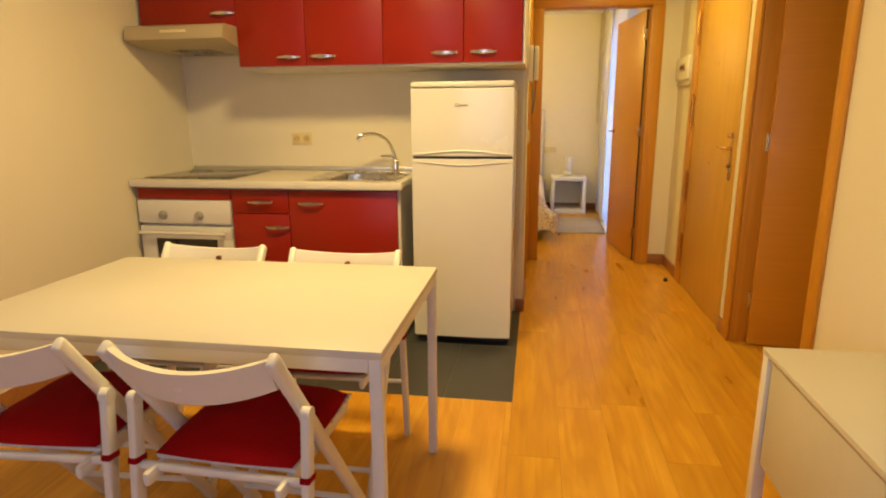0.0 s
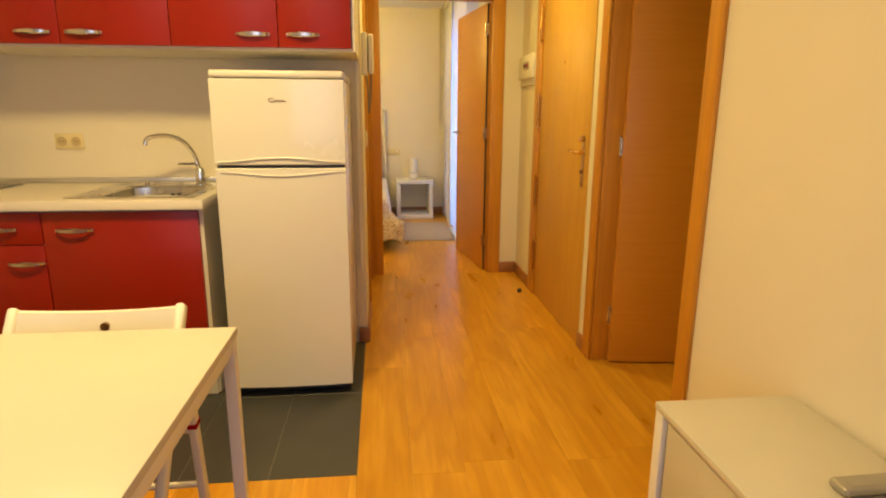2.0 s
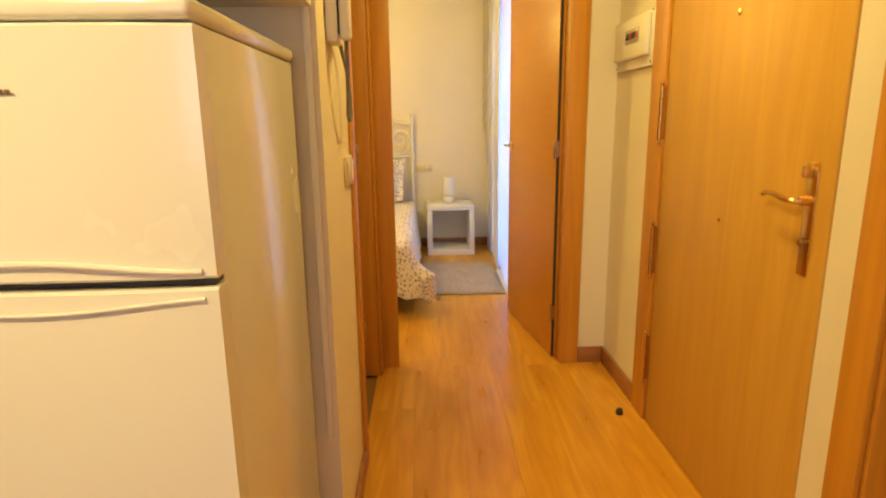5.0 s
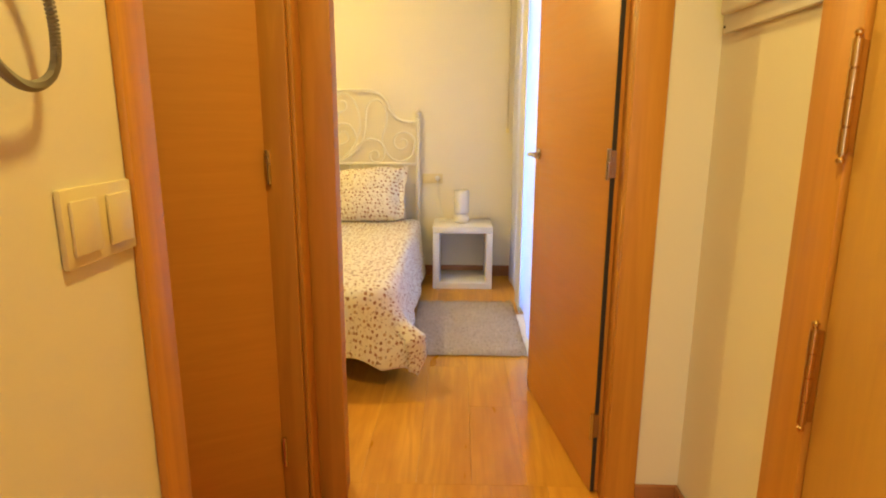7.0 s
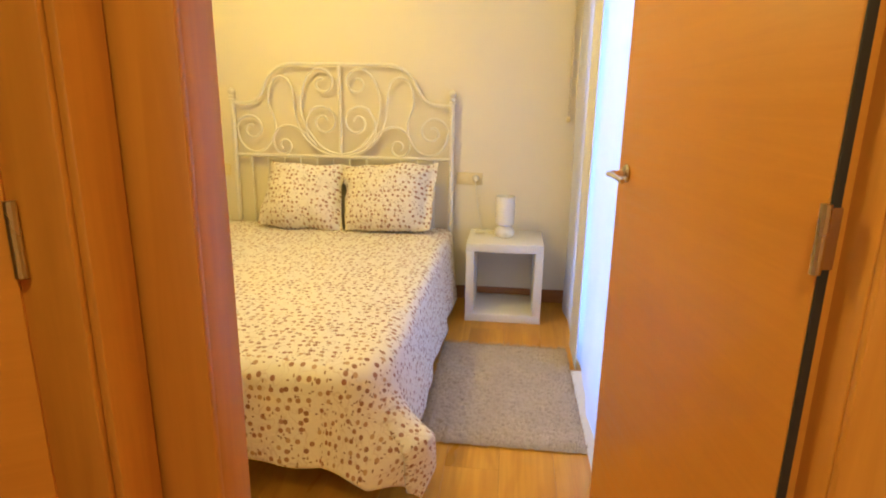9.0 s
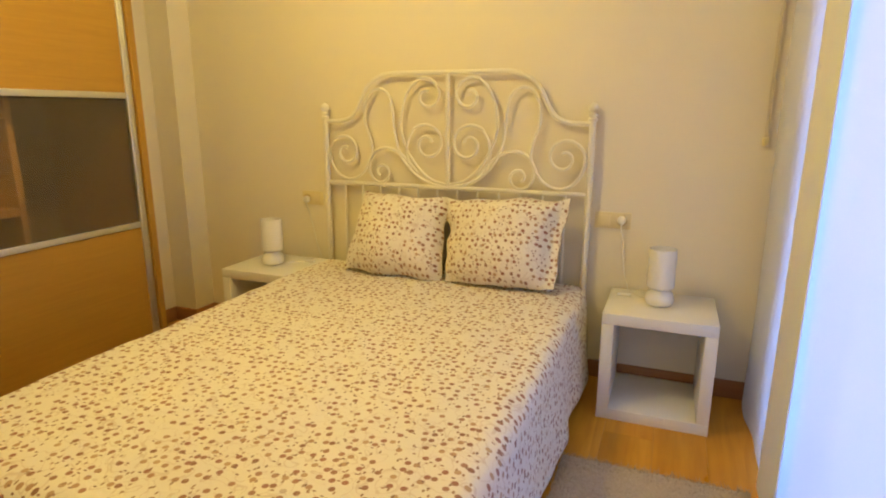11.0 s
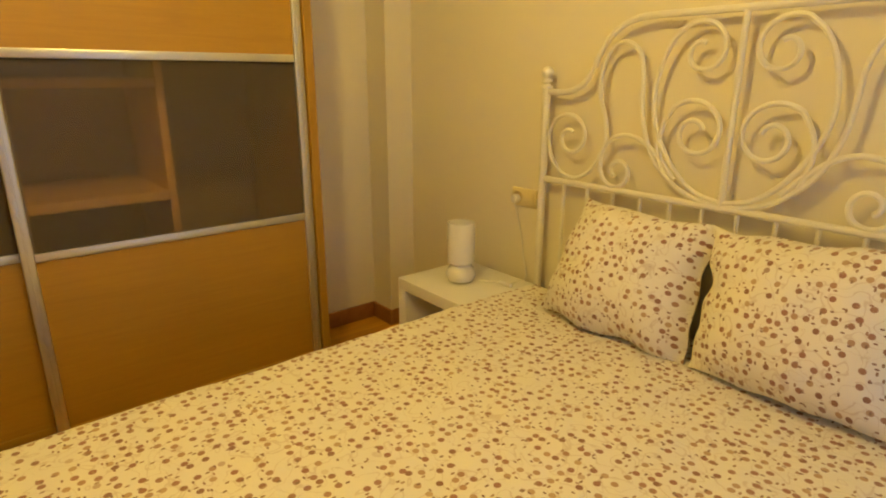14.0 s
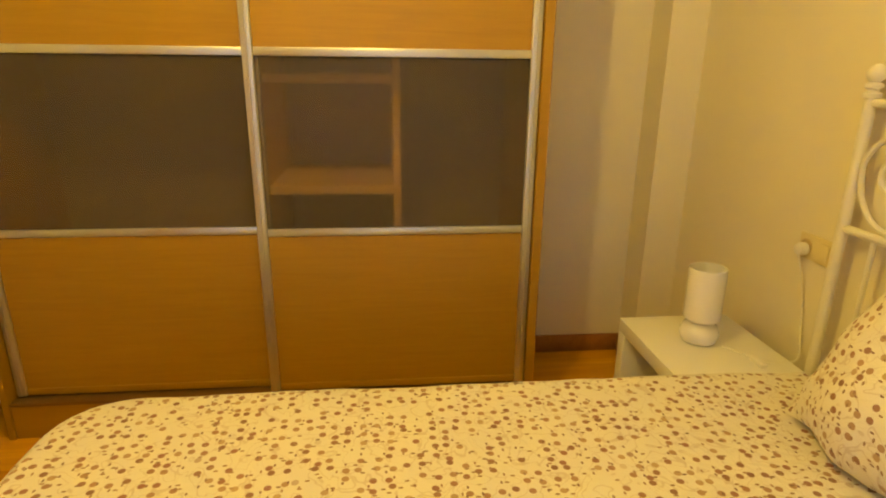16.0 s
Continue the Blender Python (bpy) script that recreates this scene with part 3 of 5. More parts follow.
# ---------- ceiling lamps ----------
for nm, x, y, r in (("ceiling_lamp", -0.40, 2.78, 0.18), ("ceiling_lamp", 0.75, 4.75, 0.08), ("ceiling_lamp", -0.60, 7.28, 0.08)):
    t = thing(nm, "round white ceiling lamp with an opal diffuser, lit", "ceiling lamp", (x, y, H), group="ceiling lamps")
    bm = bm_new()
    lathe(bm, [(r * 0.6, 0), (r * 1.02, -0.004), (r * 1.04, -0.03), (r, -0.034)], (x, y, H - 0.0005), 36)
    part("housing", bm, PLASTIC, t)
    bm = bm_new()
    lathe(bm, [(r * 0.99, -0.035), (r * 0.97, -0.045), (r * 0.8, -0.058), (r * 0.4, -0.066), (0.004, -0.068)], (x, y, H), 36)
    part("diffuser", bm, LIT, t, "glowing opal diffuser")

# ---------- kitchen ----------
CB = (0.857, 0.895)         # worktop's underside and top
YF = 3.86                   # fronts of the base units


def bow_handle(parent, x0, x1, y, z):
    """A bowed satin handle on two feet, seen as a shallow arch."""
    bm = bm_new()
    c, w = (x0 + x1) / 2, (x1 - x0) / 2
    n = 14
    rings = []
    for i in range(n + 1):
        s = -1 + 2 * i / n
        depth = 0.026 * (1 - s * s) ** 0.5 + 0.001
        hgt = 0.006 + 0.006 * (1 - abs(s)) ** 0.7
        px = c + s * w
        rings.append([bm.verts.new((px, y - depth - dy, z + dz)) for dy, dz in ((0, -hgt), (0.005, -hgt * 0.6), (0.006, hgt * 0.6), (0, hgt))])
    for a, b in zip(rings, rings[1:]):
        for k in range(4):
            bm.faces.new((a[k], a[(k + 1) % 4], b[(k + 1) % 4], b[k]))
    bm.faces.new(rings[0]), bm.faces.new(rings[-1][::-1])
    for s in (-0.93, 0.93):
        box(bm, c + s * w - 0.006, c + s * w + 0.006, y - 0.012, y, z - 0.006, z + 0.006, 0.002)
    return part("handle", bm, NICKEL, parent, "bowed satin nickel handle")


def unit(name, label, x0, x1, y0, z0, z1, fronts, depth_to, base_z):
    """A cabinet: white body and red fronts, each (x0, x1, z0, z1, handle or None)."""
    t = thing(name, label, "kitchen cabinet", ((x0 + x1) / 2, (y0 + depth_to) / 2, base_z))
    for nm, b in zip(("side_panel", "side_panel", "bottom_panel", "top_panel", "back_panel"), ((x0, x0 + 0.016, y0 + 0.0205, depth_to, z0, z1), (x1 - 0.016, x1, y0 + 0.0205, depth_to, z0, z1), (x0 + 0.0165, x1 - 0.0165, y0 + 0.0205, depth_to, z0, z0 + 0.016),
              (x0 + 0.0165, x1 - 0.0165, y0 + 0.0205, depth_to, z1 - 0.016, z1), (x0 + 0.0165, x1 - 0.0165, depth_to - 0.008, depth_to, z0 + 0.0165, z1 - 0.0165))):
        bm = bm_new()
        box(bm, *b, 0.001, 1)
        part(nm, bm, WHITE_EDGE, t, "white melamine panel")
    for fx0, fx1, fz0, fz1, h in fronts:
        bm = bm_new()
        box(bm, fx0, fx1, y0, y0 + 0.019, fz0, fz1, 0.0018, 2)
        f = part("door" if fz1 - fz0 > 0.2 else "drawer_front", bm, RED, t, "glossy red laminate front")
        if h:
            bow_handle(f, h[0], h[1], y0, h[2])
    return t


YK = YB - 0.003
unit("base_cabinet", "red-fronted base cabinet with a drawer over a door", -1.423, -1.087, YF, 0.15, CB[0] - 0.001,
     [(-1.421, -1.089, 0.715, 0.845, (-1.322, -1.178, 0.778)), (-1.421, -1.089, 0.155, 0.711, (-1.226, -1.084 - 0.005, 0.638))], YK, 0.15)
unit("base_cabinet", "red-fronted sink cabinet with white side panel", -1.086, -0.465, YF, 0.15, CB[0] - 0.001,
     [(-1.084, -0.480, 0.155, 0.845, (-1.030, -0.888, 0.773))], YK, 0.15)
t = thing("oven", "white built-in electric oven with two round knobs", "oven", (-1.71, 4.15, 0.15))
bm = bm_new()
box(bm, -1.996, -1.425, YF + 0.022, YK, 0.15, CB[0] - 0.001, 0.001, 1)
part("housing", bm, WHITE_EDGE, t)
bm = bm_new()
box(bm, -1.994, -1.427, YF, YF + 0.019, 0.785, 0.845, 0.0018)
part("filler_panel", bm, RED, t, "narrow red filler panel")
bm = bm_new()
box(bm, -1.994, -1.427, YF, YF + 0.019, 0.155, 0.205, 0.0018)
part("filler_panel", bm, RED, t, "narrow red filler panel")
bm = bm_new()
box(bm, -1.994, -1.430, YF - 0.012, YF + 0.02, 0.648, 0.780, 0.005)
part("control_panel", bm, APPLIANCE, t, "white enamel control panel")
for kx in (-1.838, -1.617):
    bm = bm_new()
    lathe(bm, [(0.026, 0), (0.026, 0.004), (0.020, 0.006), (0.019, 0.022), (0.016, 0.025)], (kx, YF - 0.012, 0.695), 24, "y")
    box(bm, kx - 0.003, kx + 0.003, YF - 0.041, YF - 0.03, 0.678, 0.712, 0.001)
    part("knob", bm, SILVER, t, "round silver-rimmed control knob")
bm = bm_new()
for b in ((-1.990, -1.432, 0.56, 0.632), (-1.990, -1.432, 0.21, 0.27), (-1.990, -1.90, 0.2705, 0.5595), (-1.522, -1.432, 0.2705, 0.5595)):
    box(bm, b[0], b[1], YF - 0.014, YF + 0.018, b[2], b[3], 0.003)
d = part("oven_door", bm, APPLIANCE, t, "white enamel oven door frame")
bm = bm_new()
box(bm, -1.8995, -1.5225, YF - 0.008, YF + 0.01, 0.2705, 0.5595)
part("oven_window", bm, BLACK_GLASS, d, "dark glass oven window")
bm = bm_new()
tube(bm, [(-1.972, YF - 0.05, 0.598), (-1.45, YF - 0.05, 0.598)], 0.010, 12)
for hx in (-1.955, -1.467):
    tube(bm, [(hx, YF - 0.05, 0.598), (hx, YF - 0.012, 0.598)], 0.008, 10)
part("oven_handle", bm, APPLIANCE, d, "white bar handle")
bm = bm_new()
box(bm, -1.994, -0.475, YF + 0.05, YF + 0.066, 0.004, 0.1495, 0.002)
box(bm, -0.481, -0.465, YF + 0.0665, YK, 0.004, 0.1495, 0.002)
solo("plinth", bm, WHITE_EDGE, "white melamine plinth under the base cabinets", "plinth")

t = thing("worktop", "pale laminate worktop with a steel back profile", "worktop", (-1.22, 4.15, CB[0]))
bm = bm_new()
SX0, SX1, SY0, SY1 = -0.905, -0.535, 3.912, 4.285
for b in ((-2.012, SX0, 3.832, YK), (SX1, -0.452, 3.832, YK), (SX0 + 0.0003, SX1 - 0.0003, 3.832, SY0), (SX0 + 0.0003, SX1 - 0.0003, SY1, YK)):
    box(bm, *b, *CB)
part("slab", bm, COUNTER, t)
bm = bm_new()
box(bm, -2.012, -0.452, 3.826, 3.8318, CB[0], CB[1], 0.002)
box(bm, -0.4518, -0.447, 3.826, YK, CB[0], CB[1], 0.002)
part("edge_band", bm, WHITE_EDGE, t, "white edging strip")
bm = bm_new()
box(bm, -2.010, -0.452, YK - 0.018, YK, CB[1] + 0.0003, CB[1] + 0.026, 0.004)
part("back_profile", bm, ALU, t, "thin aluminium back profile")
# ceramic hob
t = thing("hob", "black ceramic glass hob with a steel rim set in the worktop", "hob", (-1.69, 4.13, CB[1]))
bm = bm_new()
box(bm, -1.965, -1.425, 3.885, 4.385, CB[1] + 0.0003, CB[1] + 0.005, 0.002)
part("rim", bm, STEEL, t, "thin steel rim")
bm = bm_new()
box(bm, -1.958, -1.432, 3.892, 4.378, CB[1] + 0.0055, CB[1] + 0.009, 0.001)
part("glass_plate", bm, BLACK_GLASS, t)
for cx, cy, r in ((-1.83, 4.01, 0.09), (-1.56, 4.01, 0.07), (-1.83, 4.26, 0.07), (-1.56, 4.26, 0.09)):
    bm = bm_new()
    tube(bm, [(cx + r * math.cos(a), cy + r * math.sin(a), CB[1] + 0.0092) for a in (2 * math.pi * k / 36 for k in range(37))], 0.0010, 4, False)
    part("cooking_zone", bm, SILVER, t, "thin printed ring")
# sink
t = thing("sink", "stainless steel inset sink with one wide bowl", "sink", (-0.735, 4.1, CB[1]))
bm = bm_new()
for b in ((-1.005, SX0, 3.885, 4.395), (SX1, -0.495, 3.885, 4.395), (SX0 + 0.0003, SX1 - 0.0003, 3.885, SY0), (SX0 + 0.0003, SX1 - 0.0003, SY1, 4.395)):
    box(bm, *b, CB[1] + 0.0004, CB[1] + 0.004, 0.001, 1)
part("rim", bm, STEEL, t)
bm = bm_new()
n = 32


def bowl_ring(k, inset, z):
    a = 2 * math.pi * k / n
    cx, cy, hx, hy = (SX0 + SX1) / 2, (SY0 + SY1) / 2, (SX1 - SX0) / 2 - inset, (SY1 - SY0) / 2 - inset
    c, s = math.cos(a), math.sin(a)
    p = 5.0
    f = (abs(c) ** p + abs(s) ** p) ** (-1 / p)
    return bm.verts.new((cx + hx * c * f, cy + hy * s * f, z))


rings = [[bowl_ring(k, i, CB[1] + 0.004 + z) for k in range(n)] for i, z in ((0.001, 0), (0.008, -0.006), (0.016, -0.13), (0.04, -0.155), (0.10, -0.16))]
for a, b in zip(rings, rings[1:]):
    for k in range(n):
        bm.faces.new((a[k], a[(k + 1) % n], b[(k + 1) % n], b[k]))
bm.faces.new(rings[-1])
part("bowl", bm, STEEL, t, "deep rounded steel bowl")
bm = bm_new()
for k in (-1, 1):
    box(bm, -0.703 + k * 0.014, -0.689 + k * 0.014, SY1 - 0.022, SY1 - 0.013, CB[1] - 0.05, CB[1] - 0.03, 0.001)
part("overflow_slot", bm, DARK, t, "dark overflow slot")
bm = bm_new()
lathe(bm, [(0.032, 0), (0.034, 0.003), (0.01, 0.004)], (-0.703, 4.115, CB[1] - 0.157), 20)
part("drain", bm, CHROME, t)
bm = bm_new()
lathe(bm, [(0.012, 0), (0.013, 0.01), (0.007, 0.016)], (-0.845, 4.335, CB[1] + 0.004), 14)
part("plug_knob", bm, CHROME, t)
# tap
t = thing("tap", "chrome single-lever kitchen tap with a swan-neck spout", "tap", (-0.598, 4.34, CB[1] + 0.004))
z = CB[1] + 0.0043
bm = bm_new()
lathe(bm, [(0.027, 0), (0.027, 0.006), (0.021, 0.012), (0.021, 0.065), (0.017, 0.078), (0.012, 0.082)], (-0.598, 4.34, z), 22)
part("tap_body", bm, CHROME, t)
bm = bm_new()
tube(bm, smooth_path([(-0.600, 4.335, z + 0.05), (-0.606, 4.325, z + 0.12), (-0.640, 4.30, z + 0.195), (-0.70, 4.265, z + 0.232), (-0.765, 4.23, z + 0.228), (-0.787, 4.218, z + 0.212), (-0.790, 4.216, z + 0.192)], 6), 0.0105, 12)
part("spout", bm, CHROME, t)
bm = bm_new()
tube(bm, [(-0.598, 4.34, z + 0.082), (-0.615, 4.315, z + 0.10), (-0.665, 4.25, z + 0.105)], 0.008, 10, True, 0.006)
part("lever", bm, CHROME, t)

# wall units
UF, UZ = 4.055, 1.495
unit("wall_cabinet", "red two-door wall cabinet above the worktop", -1.408, -0.583, UF, UZ, 2.22,
     [(-1.408, -1.0165, UZ + 0.012, 2.218, (-1.181, -1.046, 1.552)), (-1.0135, -0.584, UZ + 0.012, 2.218, (-0.989, -0.849, 1.553))], YK, UZ)
unit("wall_cabinet", "red two-door wall cabinet above the refrigerator", -0.582, 0.172, UF, UZ, 2.22,
     [(-0.581, -0.1495, UZ + 0.012, 2.218, (-0.317, -0.182, 1.557)), (-0.1465, 0.154, UZ + 0.012, 2.218, (-0.112, 0.022, 1.558))], YK, UZ)
unit("wall_cabinet", "short red wall cabinet above the cooker hood", -1.985, -1.410, UF, 1.722, 2.22,
     [(-1.984, -1.411, 1.724, 2.218, (-1.552, -1.412, 1.789))], YK, 1.722)
# cooker hood
t = thing("cooker_hood", "slim cream metal cooker hood under the short cabinet", "cooker hood", (-1.70, 4.2, 1.62))
bm = bm_new()
prof = [(3.905, 1.645), (3.90, 1.660), (3.915, 1.712), (3.93, 1.7205), (4.47, 1.7205), (4.47, 1.612), (4.05, 1.612)]
sides = [[bm.verts.new((x, y, z)) for y, z in prof] for x in (-1.985, -1.412)]
bm.faces.new(sides[0]), bm.faces.new(sides[1][::-1])
for k in range(len(prof)):
    bm.faces.new((sides[0][k], sides[0][(k + 1) % len(prof)], sides[1][(k + 1) % len(prof)], sides[1][k]))
part("hood_body", bm, HOOD, t)
bm = bm_new()
for k in range(6):
    box(bm, -1.86 + k * 0.045, -1.845 + k * 0.045, 4.10, 4.40, 1.606, 1.6115)
part("grease_filter", bm, STEEL, t, "slatted metal grease filter")
bm = bm_new()
box(bm, -1.77, -1.62, 3.896, 3.9045, 1.676, 1.692, 0.001)
part("control_strip", bm, IVORY, t)

# refrigerator
FX0, FX1 = -0.395, 0.127
t = thing("refrigerator", "white two-door refrigerator standing on slate tiles", "refrigerator", (-0.134, 4.14, 0))
bm = bm_new()
box(bm, FX0 + 0.004, FX1 - 0.004, 3.905, 4.455, 0.03, 1.372, 0.006)
part("body", bm, APPLIANCE, t)
bm = bm_new()
box(bm, FX0, FX1, 3.858, 4.462, 1.3735, 1.402, 0.010, 3)
part("top_panel", bm, APPLIANCE, t, "rounded white top panel")


def fridge_door(z0, z1, lip_low):
    bm = bm_new()
    m = 13
    cols = []
    for i in range(m + 1):
        s = -1 + 2 * i / m
        y = 3.850 + 0.012 * s * s * abs(s)
        cols.append((FX0 + (FX1 - FX0) * (s + 1) / 2, y))
    zs = [z0, z0 + 0.004, z1 - 0.004, z1]
    grid = [[bm.verts.new((x, y + (0.004 if k in (0, 3) else 0), zz)) for k, zz in enumerate(zs)] for x, y in cols]
    back = [[bm.verts.new((x, 3.9035, zz)) for zz in zs] for x, y in cols]
    for i in range(m):
        for k in range(3):
            bm.faces.new((grid[i][k], grid[i + 1][k], grid[i + 1][k + 1], grid[i][k + 1]))
            bm.faces.new((back[i][k], back[i][k + 1], back[i + 1][k + 1], back[i + 1][k]))
        bm.faces.new((grid[i][3], grid[i + 1][3], back[i + 1][3], back[i][3]))
        bm.faces.new((grid[i][0], back[i][0], back[i + 1][0], grid[i + 1][0]))
    for i in (0, m):
        for k in range(3):
            bm.faces.new((grid[i][k], grid[i][k + 1], back[i][k + 1], back[i][k]))
    d = part("door", bm, APPLIANCE, t)
    bm = bm_new()
    pts = []
    zc = z0 + 0.011 if lip_low else z1 - 0.016
    bow = 0.018 if lip_low else -0.015
    for i in range(17):
        s = -1 + i / 8
        pts.append((-0.134 + 0.243 * s, 3.850 + 0.012 * abs(s) ** 3 - 0.004, zc + bow * (1 - s * s) ** 2))
    tube(bm, pts, 0.0045 if lip_low else 0.003, 8)
    part("grip", bm, APPLIANCE, d, "curved white grip lip")
    return d


# Dark filler puts the shade of the door gap over the white body.
bm = bm_new()
box(bm, FX0 + 0.006, FX1 - 0.006, 3.872, 3.9045, 1.0192, 1.0298, 0.001, 1)
part("door_gap_shade", bm, DARK, t, "dark strip painting the shade in the gap between the two doors")
fridge_door(0.05, 1.018, False)
up = fridge_door(1.031, 1.368, True)
bm = bm_new()
tube(bm, [(-0.155 + 0.011 * math.cos(radians(a)), 3.8485, 1.2865 + 0.0065 * math.sin(radians(a))) for a in range(40, 331, 20)], 0.0014, 6)
for k in range(5):
    box(bm, -0.144 + k * 0.0085, -0.138 + k * 0.0085, 3.8472, 3.849, 1.283, 1.288, 0.0006)
box(bm, -0.147, -0.098, 3.8474, 3.849, 1.2815, 1.2828, 0.0004, 1)
part("badge", bm, LOGO, up, "small bronze badge")
bm = bm_new()
box(bm, FX0 + 0.01, FX1 - 0.01, 3.925, 3.94, 0.006, 0.0295)
for fx in (FX0 + 0.05, FX1 - 0.05):
    for fy in (3.96, 4.40):
        foot = bm_new()
        lathe(foot, [(0.017, 0), (0.017, 0.0295)], (fx, fy, 0.0), 12)
        part("foot", foot, DARK, t)
part("foot_rail", bm, DARK, t, "dark recessed foot rail")


# Outlets are a darker, browner ivory than their plates.
DEEP_IVORY = paint("deep_ivory_plastic", (0.62, 0.49, 0.26), 0.45, 0.05)


def socket(name, label, centre, face, count, mats, switch=False, w=0.066, h=0.066):
    """A wall plate of sockets or switches; face: degrees that turn its front from -y."""
    t = thing(name, label, "socket" if not switch else "light switch", centre, face)
    bm = bm_new()
    box(bm, -w * count / 2, w * count / 2, -0.009, -0.0004, -h / 2 - 0.004, h / 2 + 0.004, 0.003)
    part("plate", bm, mats, t, local=True)
    for k in range(count):
        cx = (k - (count - 1) / 2) * w
        bm = bm_new()
        kind = switch if isinstance(switch, str) else ""
        if (kind and kind[k] == "s") or switch is True:
            box(bm, cx - w * 0.36, cx + w * 0.36, -0.014, -0.0092, -h * 0.38, h * 0.38, 0.002)
            part("rocker", bm, mats, t, local=True)
        else:
            lathe(bm, [(0.023, 0), (0.023, 0.003), (0.019, 0.0035), (0.017, 0.0010), (0.004, 0.0005)], (cx, -0.0092, 0), 22, "y")
            o = part("outlet", bm, DEEP_IVORY, t, local=True)
            bm = bm_new()
            for dx in (-0.0075, 0.0075):
                lathe(bm, [(0.0026, 0), (0.0026, 0.0008)], (cx + dx, -0.0112, 0), 8, "y")
            part("pin_hole", bm, DARK, o, "dark pin holes", local=True)
    return t


socket("wall_socket", "ivory double socket on the wall above the worktop", (-1.241, YB, 1.097), 0, 2, IVORY)

# ---------- corridor fittings ----------
t = thing("intercom", "white entry-phone handset on the corridor wall with grey cord", "intercom", (XC, 4.66, 1.54))
bm = bm_new()
box(bm, XC + 0.0005, XC + 0.03, 4.60, 4.70, 1.435, 1.645, 0.006)
part("base_plate", bm, PLASTIC, t)
bm = bm_new()
box(bm, XC + 0.034, XC + 0.062, 4.61, 4.655, 1.44, 1.64, 0.010, 3)
part("handset", bm, PLASTIC, t, "white handset")
# The gap's shade is a dark slab between plate and handset.
bm = bm_new()
box(bm, XC + 0.0302, XC + 0.0338, 4.615, 4.65, 1.455, 1.625)
part("cradle_gap_shade", bm, DARK, t, "dark slab painting the shade in the gap behind the handset")
bm = bm_new()
core = smooth_path([(XC + 0.048, 4.633, 1.44), (XC + 0.045, 4.66, 1.36), (XC + 0.035, 4.71, 1.275), (XC + 0.03, 4.765, 1.243), (XC + 0.03, 4.81, 1.268), (XC + 0.028, 4.808, 1.35), (XC + 0.02, 4.75, 1.43), (XC + 0.018, 4.70, 1.46)], 130)
coil = []
for i, p in enumerate(core):
    d = (core[min(i + 1, len(core) - 1)] - core[max(i - 1, 0)]).normalized()
    s1 = d.orthogonal().normalized()
    a = i * 1.05
    coil.append(p + 0.0042 * (math.cos(a) * s1 + math.sin(a) * d.cross(s1)))
tube(bm, coil, 0.0019, 4)
part("coiled_cord", bm, GREY_CORD, t, "grey coiled cord")
bm = bm_new()
box(bm, 0.150, 0.166, YB - 0.012, YB - 0.0004, 0.42, 2.40, 0.002)
solo("cable_trunking", bm, PLASTIC, "narrow white cable trunking up the wall end", "cable trunking")
socket("light_switch", "ivory double light switch beside the bathroom door", (XC, 4.888, 1.090), 90, 2, IVORY, True, 0.070, 0.084)
t = thing("fuse_box", "white plastic fuse box with a small breaker window", "fuse box", (XR, 5.55, 1.52))
bm = bm_new()
box(bm, XR - 0.018, XR - 0.0004, 5.398, 5.820, 1.437, 1.648, 0.004)
part("back_frame", bm, PLASTIC, t)
bm = bm_new()
box(bm, XR - 0.038, XR - 0.0185, 5.42, 5.80, 1.478, 1.640, 0.008, 3)
part("cover", bm, PLASTIC, t, "raised white cover")
bm = bm_new()
box(bm, XR - 0.0415, XR - 0.0383, 5.50, 5.65, 1.54, 1.595, 0.001)
w = part("breaker_window", bm, SILVER, t, "grey breaker strip")
for k in range(6):
    bm = bm_new()
    box(bm, XR - 0.046, XR - 0.0417, 5.508 + k * 0.023, 5.522 + k * 0.023, 1.555, 1.58, 0.001)
    part("breaker", bm, DARK if k % 3 else MAT, w)
for y in (5.41, 5.808):
    for z in (1.452, 1.6437):
        bm = bm_new()
        lathe(bm, [(0.004, 0), (0.004, -0.002), (0.002, -0.003)], (XR - 0.018, y, z), 8, "x")
        part("screw", bm, DARK, t)
t = thing("door_stop", "small dark rubber door stop on the floor", "door stop", (1.235, 5.31, 0))
bm = bm_new()
lathe(bm, [(0.015, 0.002), (0.016, 0.006), (0.013, 0.022), (0.010, 0.026), (0.003, 0.027)], (1.235, 5.31, 0), 16)
part("rubber", bm, DARK, t)
bm = bm_new()
box(bm, -0.45, 0.074, 5.035, 5.735, 0.003, 0.016, 0.005)
solo("bath_mat", bm, MAT, "bright red bath mat on the bathroom floor", "bath mat")

# ---------- dining table and chairs ----------
TX0, TX1, TY0, TY1, TZ = -1.300, -0.092, 2.075, 2.838, 0.716
t = thing("dining_table", "white rectangular dining table with square legs", "table", (-0.688, 2.44, 0))
bm = bm_new()
box(bm, TX0, TX1, TY0, TY1, TZ - 0.020, TZ, 0.0025)
part("tabletop", bm, TABLETOP, t)
for b in ((TX0 + 0.034, TX1 - 0.034, TY0 + 0.004, TY0 + 0.022), (TX0 + 0.034, TX1 - 0.034, TY1 - 0.022, TY1 - 0.004), (TX0 + 0.004, TX0 + 0.022, TY0 + 0.034, TY1 - 0.034), (TX1 - 0.022, TX1 - 0.004, TY0 + 0.034, TY1 - 0.034)):
    bm = bm_new()
    box(bm, *b, TZ - 0.055, TZ - 0.0203, 0.002)
    part("apron", bm, WHITE, t)
